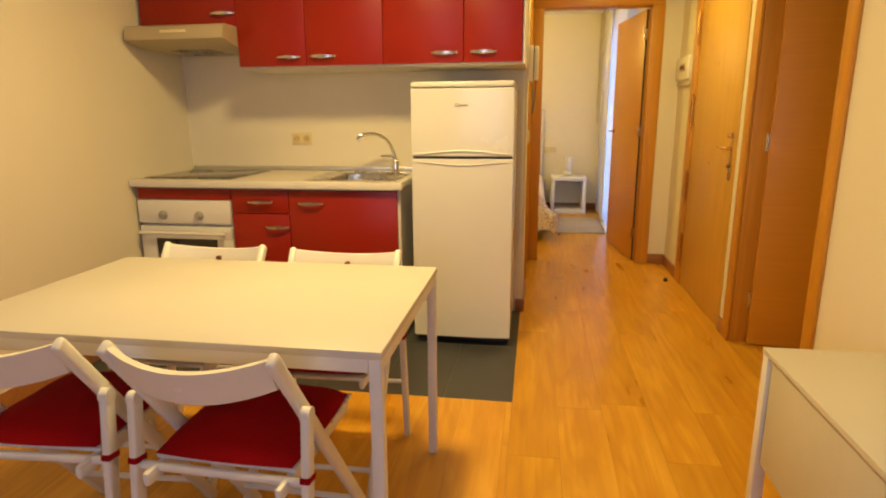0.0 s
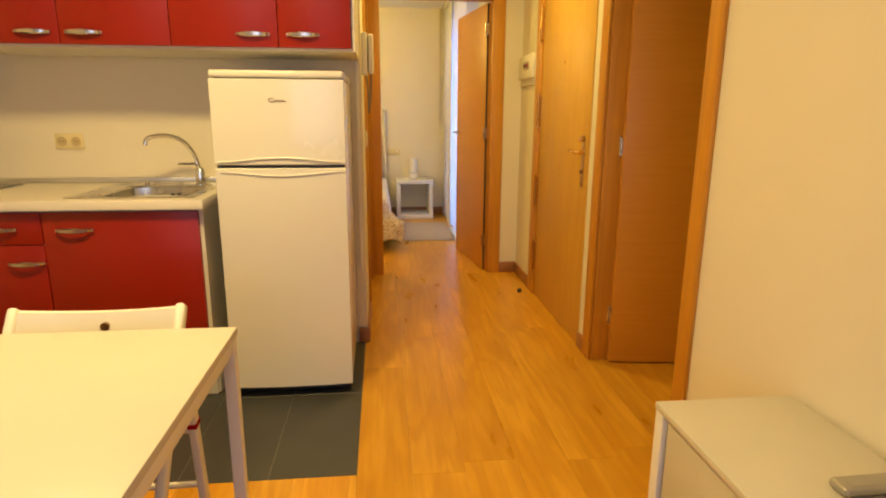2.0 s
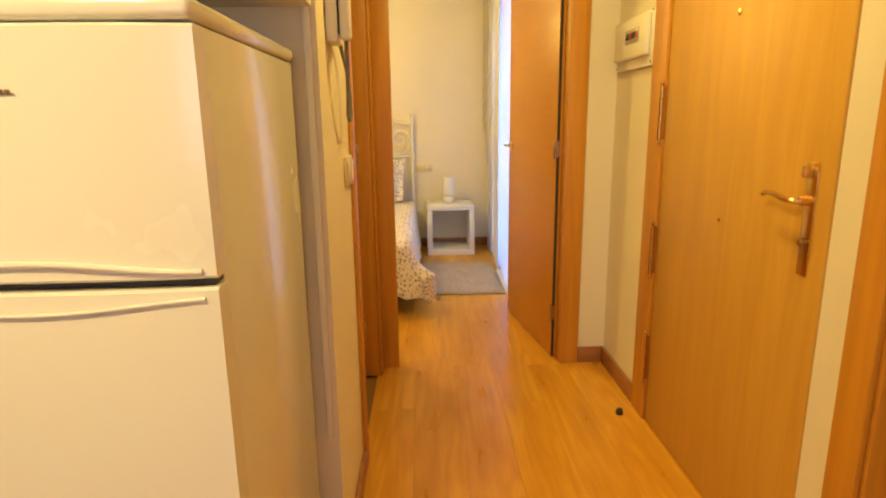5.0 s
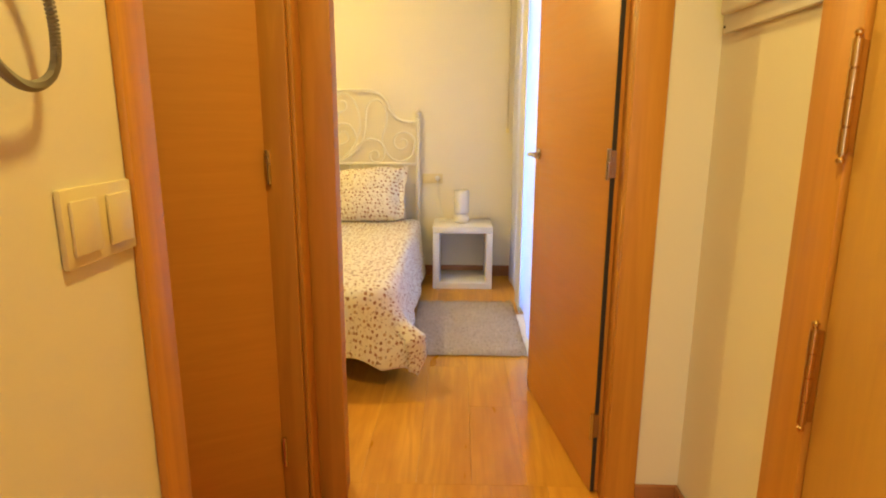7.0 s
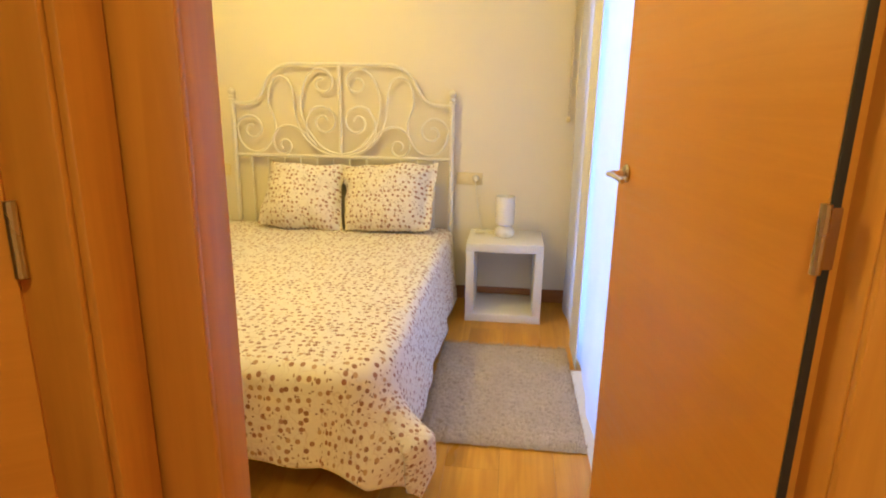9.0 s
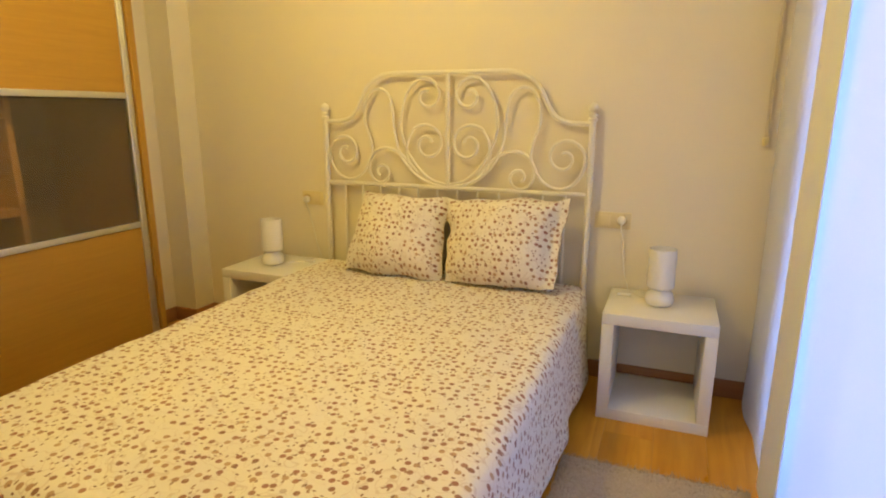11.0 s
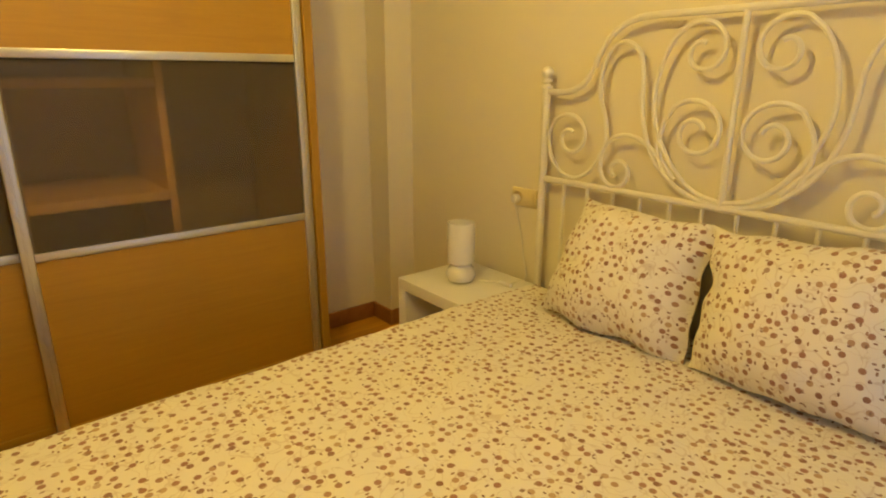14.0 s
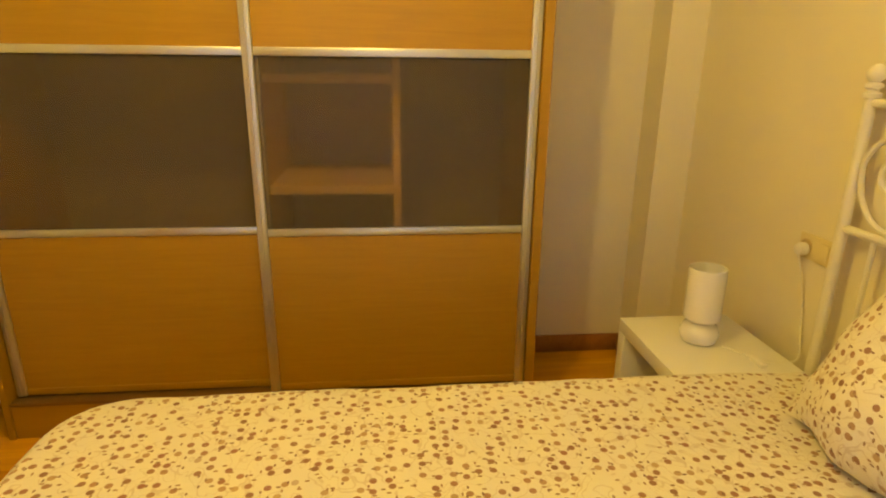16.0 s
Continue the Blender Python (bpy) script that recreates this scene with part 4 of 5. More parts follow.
for x in (TX0 + 0.003, TX1 - 0.033):
    for y in (TY0 + 0.003, TY1 - 0.033):
        bm = bm_new()
        box(bm, x, x + 0.030, y, y + 0.030, 0.0, TZ - 0.0203, 0.002)
        part("leg", bm, WHITE, t)


def folding_chair(m, turn):
    """A folding chair, its sitter facing local +y."""
    t = thing("folding_chair", "white-painted wooden folding chair with a red seat cushion", "chair", m, turn, "chairs round the table")
    for s in (-1, 1):
        bm = bm_new()
        bar(bm, (s * 0.192, 0.275, 0.0), (s * 0.192, -0.271, 0.770), 0.023, 0.037, 0.009)
        part("back_post", bm, CHAIR, t, local=True)
        bm = bm_new()
        bar(bm, (s * 0.215, -0.245, 0.0), (s * 0.215, -0.175, 0.60), 0.020, 0.036, 0.006)
        tube(bm, [(s * 0.204, -0.175, 0.6), (s * 0.226, -0.175, 0.6)], 0.018, 14)
        part("rear_leg", bm, CHAIR, t, local=True)
        bm = bm_new()
        box(bm, s * 0.163 - 0.009, s * 0.163 + 0.009, -0.238, 0.19, 0.412, 0.447, 0.008)
        part("seat_rail", bm, CHAIR, t, local=True)
    bm = bm_new()
    n, rows = 16, []
    for i in range(n + 1):
        s = -1 + 2 * i / n
        x = s * 0.181
        bow = -0.045 * (1 - s * s)
        dip = -0.022 * (1 - s * s)
        rows.append([bm.verts.new((x, y + bow - 0.235 - (z - 0.70) * 0.45, z + (dip if z > 0.72 else dip * 1.2))) for y, z in ((-0.009, 0.685), (0.009, 0.685), (0.009, 0.765), (-0.009, 0.765))])
    for a, b in zip(rows, rows[1:]):
        for k in range(4):
            bm.faces.new((a[k], a[(k + 1) % 4], b[(k + 1) % 4], b[k]))
    bm.faces.new(rows[0]), bm.faces.new(rows[-1][::-1])
    b = part("backrest", bm, CHAIR, t, "curved white back board", local=True)
    # Solid plug for the hole: near chairs white, far chairs with painted-in shade.
    bm = bm_new()
    tube(bm, [(0, -0.302, 0.708), (0, -0.2795, 0.708)], 0.011, 14)
    part("finger_hole", bm, WHITE if turn < 90 else LOGO, b, local=True)
    for k in range(7):
        bm = bm_new()
        y = -0.175 + k * 0.056
        box(bm, -0.178, 0.178, y, y + 0.042, 0.4475, 0.458, 0.003)
        part("seat_slat", bm, CHAIR, t, local=True)
    bm = bm_new()
    tube(bm, [(-0.212, -0.215, 0.25), (0.212, -0.215, 0.25)], 0.009, 10)
    part("stretcher", bm, CHAIR, t, local=True)
    bm = bm_new()
    tube(bm, [(-0.19, 0.19, 0.12), (0.19, 0.19, 0.12)], 0.009, 10)
    part("stretcher", bm, CHAIR, t, local=True)
    bm = bm_new()
    tube(bm, [(-0.225, -0.19, 0.437), (0.225, -0.19, 0.437)], 0.011, 10)
    part("pivot_rod", bm, CHAIR, t, local=True)
    # cushion: a soft pad that thins to its seams
    bm = bm_new()
    n = 18
    top, low = [], []
    for i in range(n + 1):
        for j in range(n + 1):
            u, v = -1 + 2 * i / n, -1 + 2 * j / n
            f = ((1 - abs(u) ** 5) * (1 - abs(v) ** 5)) ** 0.5
            x, y = 0.182 * u * (1 - 0.05 * v * v), 0.19 * v * (1 - 0.04 * u * u)
            wob = 0.004 * noise.noise(Vector((u * 3, v * 3, m[0] * 5)))
            top.append(bm.verts.new((x, y, 0.4665 + 0.034 * f + wob * f)))
            low.append(bm.verts.new((x, y, 0.4655 - 0.0065 * f)))
    for arr, flip in ((top, False), (low, True)):
        for i in range(n):
            for j in range(n):
                q = [arr[i * (n + 1) + j], arr[(i + 1) * (n + 1) + j], arr[(i + 1) * (n + 1) + j + 1], arr[i * (n + 1) + j + 1]]
                bm.faces.new(q[::-1] if flip else q)
    bmesh.ops.remove_doubles(bm, verts=bm.verts, dist=0.0012)
    c = part("seat_cushion", bm, CUSHION, t, "dark red plush seat cushion", local=True)
    for s in (-1, 1):
        bm = bm_new()
        bar(bm, (s * 0.215, -0.1931, 0.445), (s * 0.215, -0.1909, 0.461), 0.0235, 0.0395, 0.003)
        part("tie", bm, CUSHION, c, "red ribbon tied round the leg", local=True)
    return t


for x, y, a, size in ((-0.449, 2.168, -2, (1, 1, 1)), (-0.968, 2.166, 3, (1, 1, 1)), (-0.456, 2.680, 181, (1.06, 0.97, 0.967)), (-1.006, 2.706, 180, (1.05, 0.97, 0.967))):
    folding_chair((x, y, 0), a).scale = size

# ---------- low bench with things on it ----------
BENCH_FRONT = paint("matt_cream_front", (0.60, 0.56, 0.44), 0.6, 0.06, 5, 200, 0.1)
t = thing("tv_bench", "long low white bench with square legs and panel front", "tv bench", (1.145, 1.75, 0))
BX0, BX1, BY0, BY1, BZ = 0.950, 1.314, 0.85, 2.695, 0.535
bm = bm_new()
box(bm, BX0, BX1, BY0, BY1, BZ - 0.018, BZ, 0.002)
part("top", bm, TABLETOP, t)
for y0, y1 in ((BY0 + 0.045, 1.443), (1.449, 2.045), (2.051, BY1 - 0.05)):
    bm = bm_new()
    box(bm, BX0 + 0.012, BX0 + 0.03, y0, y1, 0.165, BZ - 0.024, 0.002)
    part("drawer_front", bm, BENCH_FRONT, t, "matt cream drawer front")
bm = bm_new()
box(bm, BX0 + 0.031, BX1 - 0.002, BY0 + 0.04, BY1 - 0.04, 0.17, BZ - 0.0185)
part("body", bm, WHITE, t)
for y in (BY0 + 0.002, BY1 - 0.040):
    for x in (BX0 + 0.002, BX1 - 0.040):
        bm = bm_new()
        box(bm, x, x + 0.036, y, y + 0.038, 0.0, BZ - 0.0183, 0.002)
        part("leg", bm, WHITE, t)
t = thing("remote_control", "grey plastic remote control lying on the bench", "remote control", (1.232, 2.318, BZ), 2)
bm = bm_new()
box(bm, -0.105, 0.065, -0.024, 0.024, 0.0004, 0.0215, 0.010, 4)
part("case", bm, SILVER, t, local=True)
bm = bm_new()
box(bm, -0.085, -0.03, -0.016, 0.016, 0.0216, 0.0226, 0.0004, 1)
part("battery_cover", bm, SILVER, t, local=True)
t = thing("media_player", "flat silver-grey media player lying on the bench", "media player", (1.190, 2.105, BZ), 8)
bm = bm_new()
box(bm, -0.09, 0.075, -0.115, 0.115, 0.004, 0.036, 0.006, 3)
part("case", bm, SILVER, t, local=True)
bm = bm_new()
box(bm, -0.088, 0.073, -0.113, 0.113, 0.0004, 0.0045)
box(bm, -0.0912, -0.0898, -0.09, 0.09, 0.012, 0.017)
part("dark_base", bm, DARK, t, "dark base and disc slot", local=True)

# ---------- bedroom ----------
CX = -0.371                 # the bed's middle
HY = 8.678                  # plane of the bed head
bed = thing("bed", "double bed with an ornate cream-painted iron bed head", "bed", (CX, 7.70, 0))
for s in (-1, 1):
    bm = bm_new()
    x = CX + s * 0.685
    tube(bm, [(x, HY, 0.0), (x, HY, 1.220)], 0.0145, 16)
    post = part("bed_post", bm, IRON, bed)
    bm = bm_new()
    lathe(bm, [(0.012, 1.250), (0.021, 1.252), (0.021, 1.262), (0.013, 1.266), (0.013, 1.272), (0.020, 1.276), (0.020, 1.284), (0.011, 1.288), (0.016, 1.293), (0.022, 1.303), (0.022, 1.312), (0.015, 1.324), (0.006, 1.330), (0.001, 1.331)], (x, HY, -0.032), 18)
    part("finial", bm, IRON, post)


def scroll(centre, r0, r1, a0, a1, n=30):
    """A flat spiral from radius r0 at angle a0 to r1 at a1 (degrees)."""
    out = []
    for i in range(n + 1):
        f = i / n
        a, r = radians(a0 + (a1 - a0) * f), r0 + (r1 - r0) * f ** 0.8
        out.append((centre[0] + r * math.cos(a), centre[1] + r * math.sin(a)))
    return out


def iron(name, uv, r, s):
    bm = bm_new()
    tube(bm, [(CX + s * u * 0.949, HY, 0.8915 + (z - 0.907) * 0.957) for u, z in uv], r, 8)
    return part(name, bm, IRON, bed)


def flat_path(pts, n=7):
    return [(p.x, p.y) for p in smooth_path([(u, z, 0) for u, z in pts], n)]


RZ = 0.8915
for s in (-1, 1):
    iron("crest_bar", flat_path([(0.722, 1.238), (0.66, 1.238), (0.60, 1.245), (0.545, 1.272), (0.508, 1.325), (0.478, 1.385), (0.435, 1.435), (0.375, 1.468), (0.30, 1.480), (0.15, 1.480), (0.0, 1.480)]), 0.0105, s)
    # tall loop beside the middle, running down into the great oval
    iron("loop_scroll", flat_path([(0.462, 1.015), (0.435, 1.075), (0.445, 1.15), (0.474, 1.235), (0.470, 1.325), (0.435, 1.388), (0.385, 1.405), (0.335, 1.378), (0.312, 1.31), (0.305, 1.22), (0.292, 1.14), (0.25, 1.04), (0.17, 0.962), (0.08, 0.922), (0.0, 0.914)]), 0.0075, s)
    # oval with a volute at its top
    iron("oval_scroll", flat_path([(0.0, 0.922), (0.09, 0.945), (0.17, 1.01), (0.235, 1.11), (0.262, 1.21), (0.250, 1.315), (0.215, 1.40), (0.165, 1.448)]) + scroll((0.115, 1.368), 0.094, 0.024, 58, 470, 44), 0.0075, s)
    # inner volutes about the middle bar
    iron("inner_volute", flat_path([(0.208, 1.00), (0.228, 1.07), (0.222, 1.14), (0.188, 1.205)]) + scroll((0.112, 1.128), 0.108, 0.026, 45, 520, 52), 0.0075, s)
    # volute beside the post
    iron("side_volute", flat_path([(0.452, 1.02), (0.505, 0.955), (0.57, 0.928), (0.635, 0.945), (0.683, 1.0), (0.700, 1.07)]) + scroll((0.597, 1.076), 0.103, 0.022, 5, 480, 52), 0.0075, s)
    # low hump with a small curl
    iron("low_curl", flat_path([(0.165, 0.975), (0.22, 1.035), (0.285, 1.085), (0.35, 1.102), (0.412, 1.085), (0.450, 1.035), (0.452, 0.975)]) + scroll((0.380, 0.975), 0.070, 0.020, -5, -420, 44), 0.0075, s)
bm = bm_new()
tube(bm, [(CX, HY, RZ), (CX, HY, 1.440)], 0.0095, 10)
part("middle_bar", bm, IRON, bed)
for z in (RZ, 0.42):
    bm = bm_new()
    tube(bm, [(CX - 0.685, HY, z), (CX + 0.685, HY, z)], 0.0105, 10)
    part("cross_rail", bm, IRON, bed)
for k in range(12):
    bm = bm_new()
    x = CX - 0.685 + 1.37 * (k + 1) / 13
    tube(bm, [(x, HY, 0.425), (x, HY, RZ - 0.003)], 0.0068, 8)
    part("spindle", bm, IRON, bed)
for s in (-1, 1):
    bm = bm_new()
    box(bm, CX + s * 0.655 - 0.012, CX + s * 0.655 + 0.012, 6.78, HY - 0.012, 0.20, 0.27, 0.004)
    part("side_rail", bm, IRON, bed)
    bm = bm_new()
    tube(bm, [(CX + s * 0.655, 7.10, 0.0), (CX + s * 0.655, 7.10, 0.199)], 0.018, 12)
    part("leg", bm, IRON, bed)
bm = bm_new()
box(bm, CX - 0.63, CX + 0.63, 6.79, 6.815, 0.205, 0.265, 0.004)
part("foot_rail", bm, IRON, bed)
bm = bm_new()
box(bm, CX - 0.66, CX + 0.66, 6.70, 8.64, 0.272, 0.440, 0.08, 5)
solo("mattress", bm, MATTRESS, "white mattress on the bed frame under the quilt", "mattress", base=(CX, 7.69, 0.272))

# quilt: a cloth laid over the mattress, hanging at both sides and the foot
bm = bm_new()
QW, QZ, QF, QR = 0.712, 0.459, 6.680, 0.055     # half width, top, foot edge, shoulder radius
HANG_S, HANG_F = 0.335, 0.238
QX = -0.385
HEAD, RC = 8.655, 0.13


def drape(over):
    """Outward and downward way of cloth that runs `over` metres past the start of the shoulder."""
    arc = QR * math.pi / 2
    if over <= 0:
        return over, 0.0
    if over < arc:
        a = over / QR
        return QR * math.sin(a), QR * (1 - math.cos(a))
    d = over - arc
    return QR + d * 0.10, QR + d * 0.995


nu, nv = 150, 170
half = QW - QR + QR * math.pi / 2 + HANG_S
length = (HEAD - QF - QR) + QR * math.pi / 2 + HANG_F
grid = []
for i in range(nu + 1):
    u = -half + 2 * half * i / nu
    col = []
    for j in range(nv + 1):
        v = length * j / nv
        ox, oy = abs(u) - (QW - QR), v - (HEAD - QF - QR)
        sx = 1 if u > 0 else -1
        if ox > -RC and oy > -RC:
            px, py = ox + RC, oy + RC
            d = math.hypot(px, py)
            ang = math.atan2(py, px)
            fl = min(1.0, max(0.0, d - RC) / 0.35)
            lift = math.sin(math.pi * min(1.0, ang / radians(62)))
            out, down = drape((d - RC) * (1 - 0.32 * lift * fl))
            r = RC + out
            flare = fl * fl * math.sin(2 * ang)
            dx = r * math.cos(ang) - RC + 0.24 * flare * math.cos(ang) ** 2
            dy = r * math.sin(ang) - RC + 0.06 * flare
        else:
            dx, d1 = drape(ox)
            dy, d2 = drape(oy)
            down = d1 + d2
        x, y, z = QX + sx * (QW - QR + dx), QF + QR - dy, QZ - down
        hang = min(1.0, max(0.0, down) / 0.35)
        side = max(0.0, ox) > max(0.0, oy)
        wave = 0.010 * math.sin(y * 9.0 + 1.3 * math.sin(y * 3.1)) + 0.004 * math.sin(y * 23.0) if side else 0.020 * math.sin(x * 11.0 + 0.6) + 0.008 * math.sin(x * 27)
        if side:
            x += sx * wave * hang
        elif oy > 0:
            y -= wave * hang
        z += 0.006 * noise.noise(Vector((x * 2.5, y * 2.5, 0))) + 0.003 * noise.noise(Vector((x * 9, y * 9, 3)))
        z += hang * 0.02 * noise.noise(Vector((x * 3.0, y * 3.0, 7)))
        z = max(z, 0.045)
        col.append(bm.verts.new((x, y, z)))
    grid.append(col)
uvl = bm.loops.layers.uv.new("cloth")
for i in range(nu):
    for j in range(nv):
        f = bm.faces.new((grid[i][j], grid[i][j + 1], grid[i + 1][j + 1], grid[i + 1][j]))
        for lp, (a, b) in zip(f.loops, ((i, j), (i, j + 1), (i + 1, j + 1), (i + 1, j))):
            lp[uvl].uv = (2 * half * a / nu, length * b / nv)
q = solo("quilt", bm, QUILT, "cream quilt with mauve berry print spread over the bed", "quilt", base=(CX, 7.6, 0.1))
sol = q.modifiers.new("thickness", "SOLIDIFY")
sol.thickness, sol.offset = 0.012, 1.0


def pillow(centre, w, h, d, lean, turn, roll, seed, seam=0.95, taper=0.06):
    """A stuffed pillow with pinched corners and a flat hem, leaning back."""
    bm = bm_new()
    uvl = bm.loops.layers.uv.new("cloth")
    n = 36
    sheets = {1: [], -1: []}
    for sgn in (1, -1):
        for i in range(n + 1):
            for j in range(n + 1):
                u, v = -1 + 2 * i / n, -1 + 2 * j / n
                fu, fv = max(0.0, 1 - (abs(u) / (seam if u > 0 else 0.97)) ** 2.6), max(0.0, 1 - (abs(v) / 0.98) ** 2.6)
                fat = (fu * fv) ** 0.55
                x, y = w / 2 * u * (1 - 0.04 * (1 - v * v)), h / 2 * v * (1 - (0.05 if v > 0 else -0.03) * (1 - u * u))
                x *= 1 - taper * v
                y += 0.022 * noise.noise(Vector((u * 2.0, seed, v)))
                x += 0.016 * noise.noise(Vector((seed, v * 2.4, u)))
                wr = 0.006 * noise.noise(Vector((u * 4, v * 4, seed))) + 0.010 * noise.noise(Vector((u * 1.6, v * 1.6, seed + 5)))
                z = sgn * (0.004 + d / 2 * fat) + wr * (0.3 + fat) + 0.022 * noise.noise(Vector((u * 2.6, v * 2.6, seed + 9))) * (1 - fat) ** 2
                sheets[sgn].append(bm.verts.new((x, y, z)))
    for sgn in (1, -1):
        a = sheets[sgn]
        for i in range(n):
            for j in range(n):
                f = [a[i * (n + 1) + j], a[(i + 1) * (n + 1) + j], a[(i + 1) * (n + 1) + j + 1], a[i * (n + 1) + j + 1]]
                for lp in bm.faces.new(f if sgn > 0 else f[::-1]).loops:
                    lp[uvl].uv = (1.12 * lp.vert.co.x + seed, 1.12 * lp.vert.co.y + 2 * sgn)
    rim = [k for k in range(n + 1)] + [i * (n + 1) + n for i in range(1, n + 1)] + [n * (n + 1) + j for j in range(n - 1, -1, -1)] + [i * (n + 1) for i in range(n - 1, 0, -1)]
    for k in range(len(rim)):
        a, b = rim[k], rim[(k + 1) % len(rim)]
        bm.faces.new((sheets[1][a], sheets[1][b], sheets[-1][b], sheets[-1][a]))
    m = Matrix.Rotation(radians(turn), 4, "Z") @ Matrix.Rotation(radians(lean), 4, "X") @ Matrix.Rotation(radians(roll), 4, "Z")
    bm.transform(m)
    for v in bm.verts:
        v.co.z = max(v.co.z, QZ + 0.013 - centre[2])
    ob = solo("pillow", bm, QUILT, "square pillow in mauve berry print leaning on the bed head", "pillow", "pillows on the bed")
    ob.location = centre
    return ob


pillow((-0.575, 8.545, 0.668), 0.490, 0.410, 0.27, 66, 4, -3, 1.0)
pillow((-0.045, 8.540, 0.678), 0.565, 0.410, 0.27, 68, -3, 3, 7.0, 0.84, -0.07)


def nightstand(x, y, label):
    t = thing("nightstand", label, "bedside table", (x, y, 0), 0, "pair of bedside tables")
    w, d, h, k = 0.2175, 0.190, 0.465, 0.047
    for nm, b in (("top", (-w, w, -d, d, h - k, h)), ("base", (-w, w, -d, d, 0.0, k)), ("side_panel", (-w, -w + k, -d + 0.0005, d - 0.0005, k + 0.0003, h - k - 0.0003)), ("side_panel", (w - k, w, -d + 0.0005, d - 0.0005, k + 0.0003, h - k - 0.0003))):
        bm = bm_new()
        box(bm, *b, 0.002)
        part(nm, bm, WHITE, t, local=True)
    return t


nightstand(0.661, 8.516, "white open cube bedside table beside the rug")
nightstand(-1.249, 8.475, "white open cube bedside table near the wardrobe")


def table_lamp(x, y):
    t = thing("table_lamp", "white opal glass table lamp on a bedside table, unlit", "table lamp", (x, y, 0.465), 0, "pair of bedside lamps")
    bm = bm_new()
    lathe(bm, [(0.034, 0.0005), (0.050, 0.006), (0.058, 0.022), (0.059, 0.036), (0.052, 0.055), (0.038, 0.066), (0.034, 0.0705), (0.004, 0.071)], n=36)
    part("lamp_base", bm, OPAL, t, "rounded glossy white glass base", local=True)
    bm = bm_new()
    lathe(bm, [(0.030, 0.072), (0.048, 0.075), (0.0555, 0.083), (0.0555, 0.238), (0.054, 0.244), (0.051, 0.2435), (0.0515, 0.09), (0.004, 0.088)], n=36)
    part("shade", bm, OPAL, t, "frosted white glass cylinder shade", local=True)
    return t


table_lamp(0.652, 8.520)
table_lamp(-1.276, 8.462)


def lamp_cable(name, pts):
    bm = bm_new()
    tube(bm, smooth_path(pts, 8), 0.0028, 7)
    t = solo(name, bm, PLASTIC, "thin white lamp cable running up to the socket", "cable", "lamp cables")
    return t


lamp_cable("lamp_cable", [(-1.225, 8.515, 0.470), (-1.18, 8.55, 0.468), (-1.12, 8.60, 0.468), (-1.13, 8.69, 0.466), (-1.165, 8.712, 0.53), (-1.185, 8.715, 0.62), (-1.205, 8.705, 0.72), (-1.216, 8.692, 0.775)])
lamp_cable("lamp_cable", [(0.62, 8.57, 0.470), (0.56, 8.61, 0.468), (0.525, 8.66, 0.468), (0.515, 8.695, 0.466), (0.49, 8.708, 0.55), (0.475, 8.712, 0.65), (0.466, 8.702, 0.72), (0.464, 8.69, 0.77)])
for k, (x0, y0) in enumerate(((-1.115, 8.56), (0.505, 8.59))):
    bm = bm_new()
    box(bm, x0 - 0.03, x0 + 0.03, y0 - 0.011, y0 + 0.011, 0.4654, 0.481, 0.005, 3)
    solo("cable_switch", bm, PLASTIC, "small white in-line lamp switch", "switch", "lamp switches")
socket("wall_socket", "ivory socket and switch plate beside the bed head", (-1.185, 8.728, 0.790), 0, 2, IVORY, "os")
socket("wall_socket", "ivory switch and socket plate beside the bed head", (0.424, 8.728, 0.777), 0, 2, IVORY, "so", 0.080)
for x in (-1.218, 0.464):
    bm = bm_new()
    lathe(bm, [(0.019, 0), (0.020, 0.012), (0.016, 0.024), (0.006, 0.028)], (x, 8.7155, 0.782), 16, "y")
    solo("plug", bm, PLASTIC, "white round mains plug in the socket", "plug", "lamp plugs")

# shutter strap beside the balcony door
t = thing("shutter_strap", "beige roller-shutter strap hanging by the wall corner", "shutter strap", (0.998, 8.725, 1.15))
bm = bm_new()
box(bm, 0.992, 1.004, 8.710, 8.7125, 1.162, H - 0.02, 0.0008, 1)
part("strap", bm, fabric("strap_webbing", (0.70, 0.63, 0.50), 90), t)
bm = bm_new()
box(bm, 0.986, 1.010, 8.701, 8.720, 1.127, 1.161, 0.006, 3)
part("end_weight", bm, IVORY, t, "small plastic end weight")
bm = bm_new()
tube(bm, smooth_path([(0.998, 8.718, H - 0.022), (1.00, 8.62, H - 0.035), (1.003, 8.50, H - 0.05), (1.005, 8.42, H - 0.03), (1.005, 8.36, H - 0.01)], 6), 0.004, 6)
part("pull_cord", bm, GREY_CORD, t, "dark pull cord along the ceiling")

# curtain
# Denser copy of the cloth, for the added beige band only.
DENSE_CLOTH = CURTAIN.copy()
DENSE_CLOTH.name = "dense_curtain_cloth"
for n in DENSE_CLOTH.node_tree.nodes:
    if n.type == "MIX_SHADER":
        n.inputs[0].default_value = 0.13
t = thing("curtain", "long plain white translucent curtain before the balcony door", "curtain", (1.05, 7.6, 0.02))
bm = bm_new()
n, rows = 150, 10
cols = []
for i in range(n + 1):
    y = 6.78 + (8.690 - 6.78) * i / n
    fold = 0.007 * math.sin((y - 6.7) * 8.6 + 0.9 * math.sin(y * 2.3)) + 0.003 * math.sin(y * 21 + 1.0)
    cols.append([bm.verts.new((1.040 + fold * (0.55 + 0.45 * (1 - k / rows)) + 0.004 * math.sin(k + y * 5), y, 0.006 + (H - 0.045 - 0.006) * k / rows)) for k in range(rows + 1)])
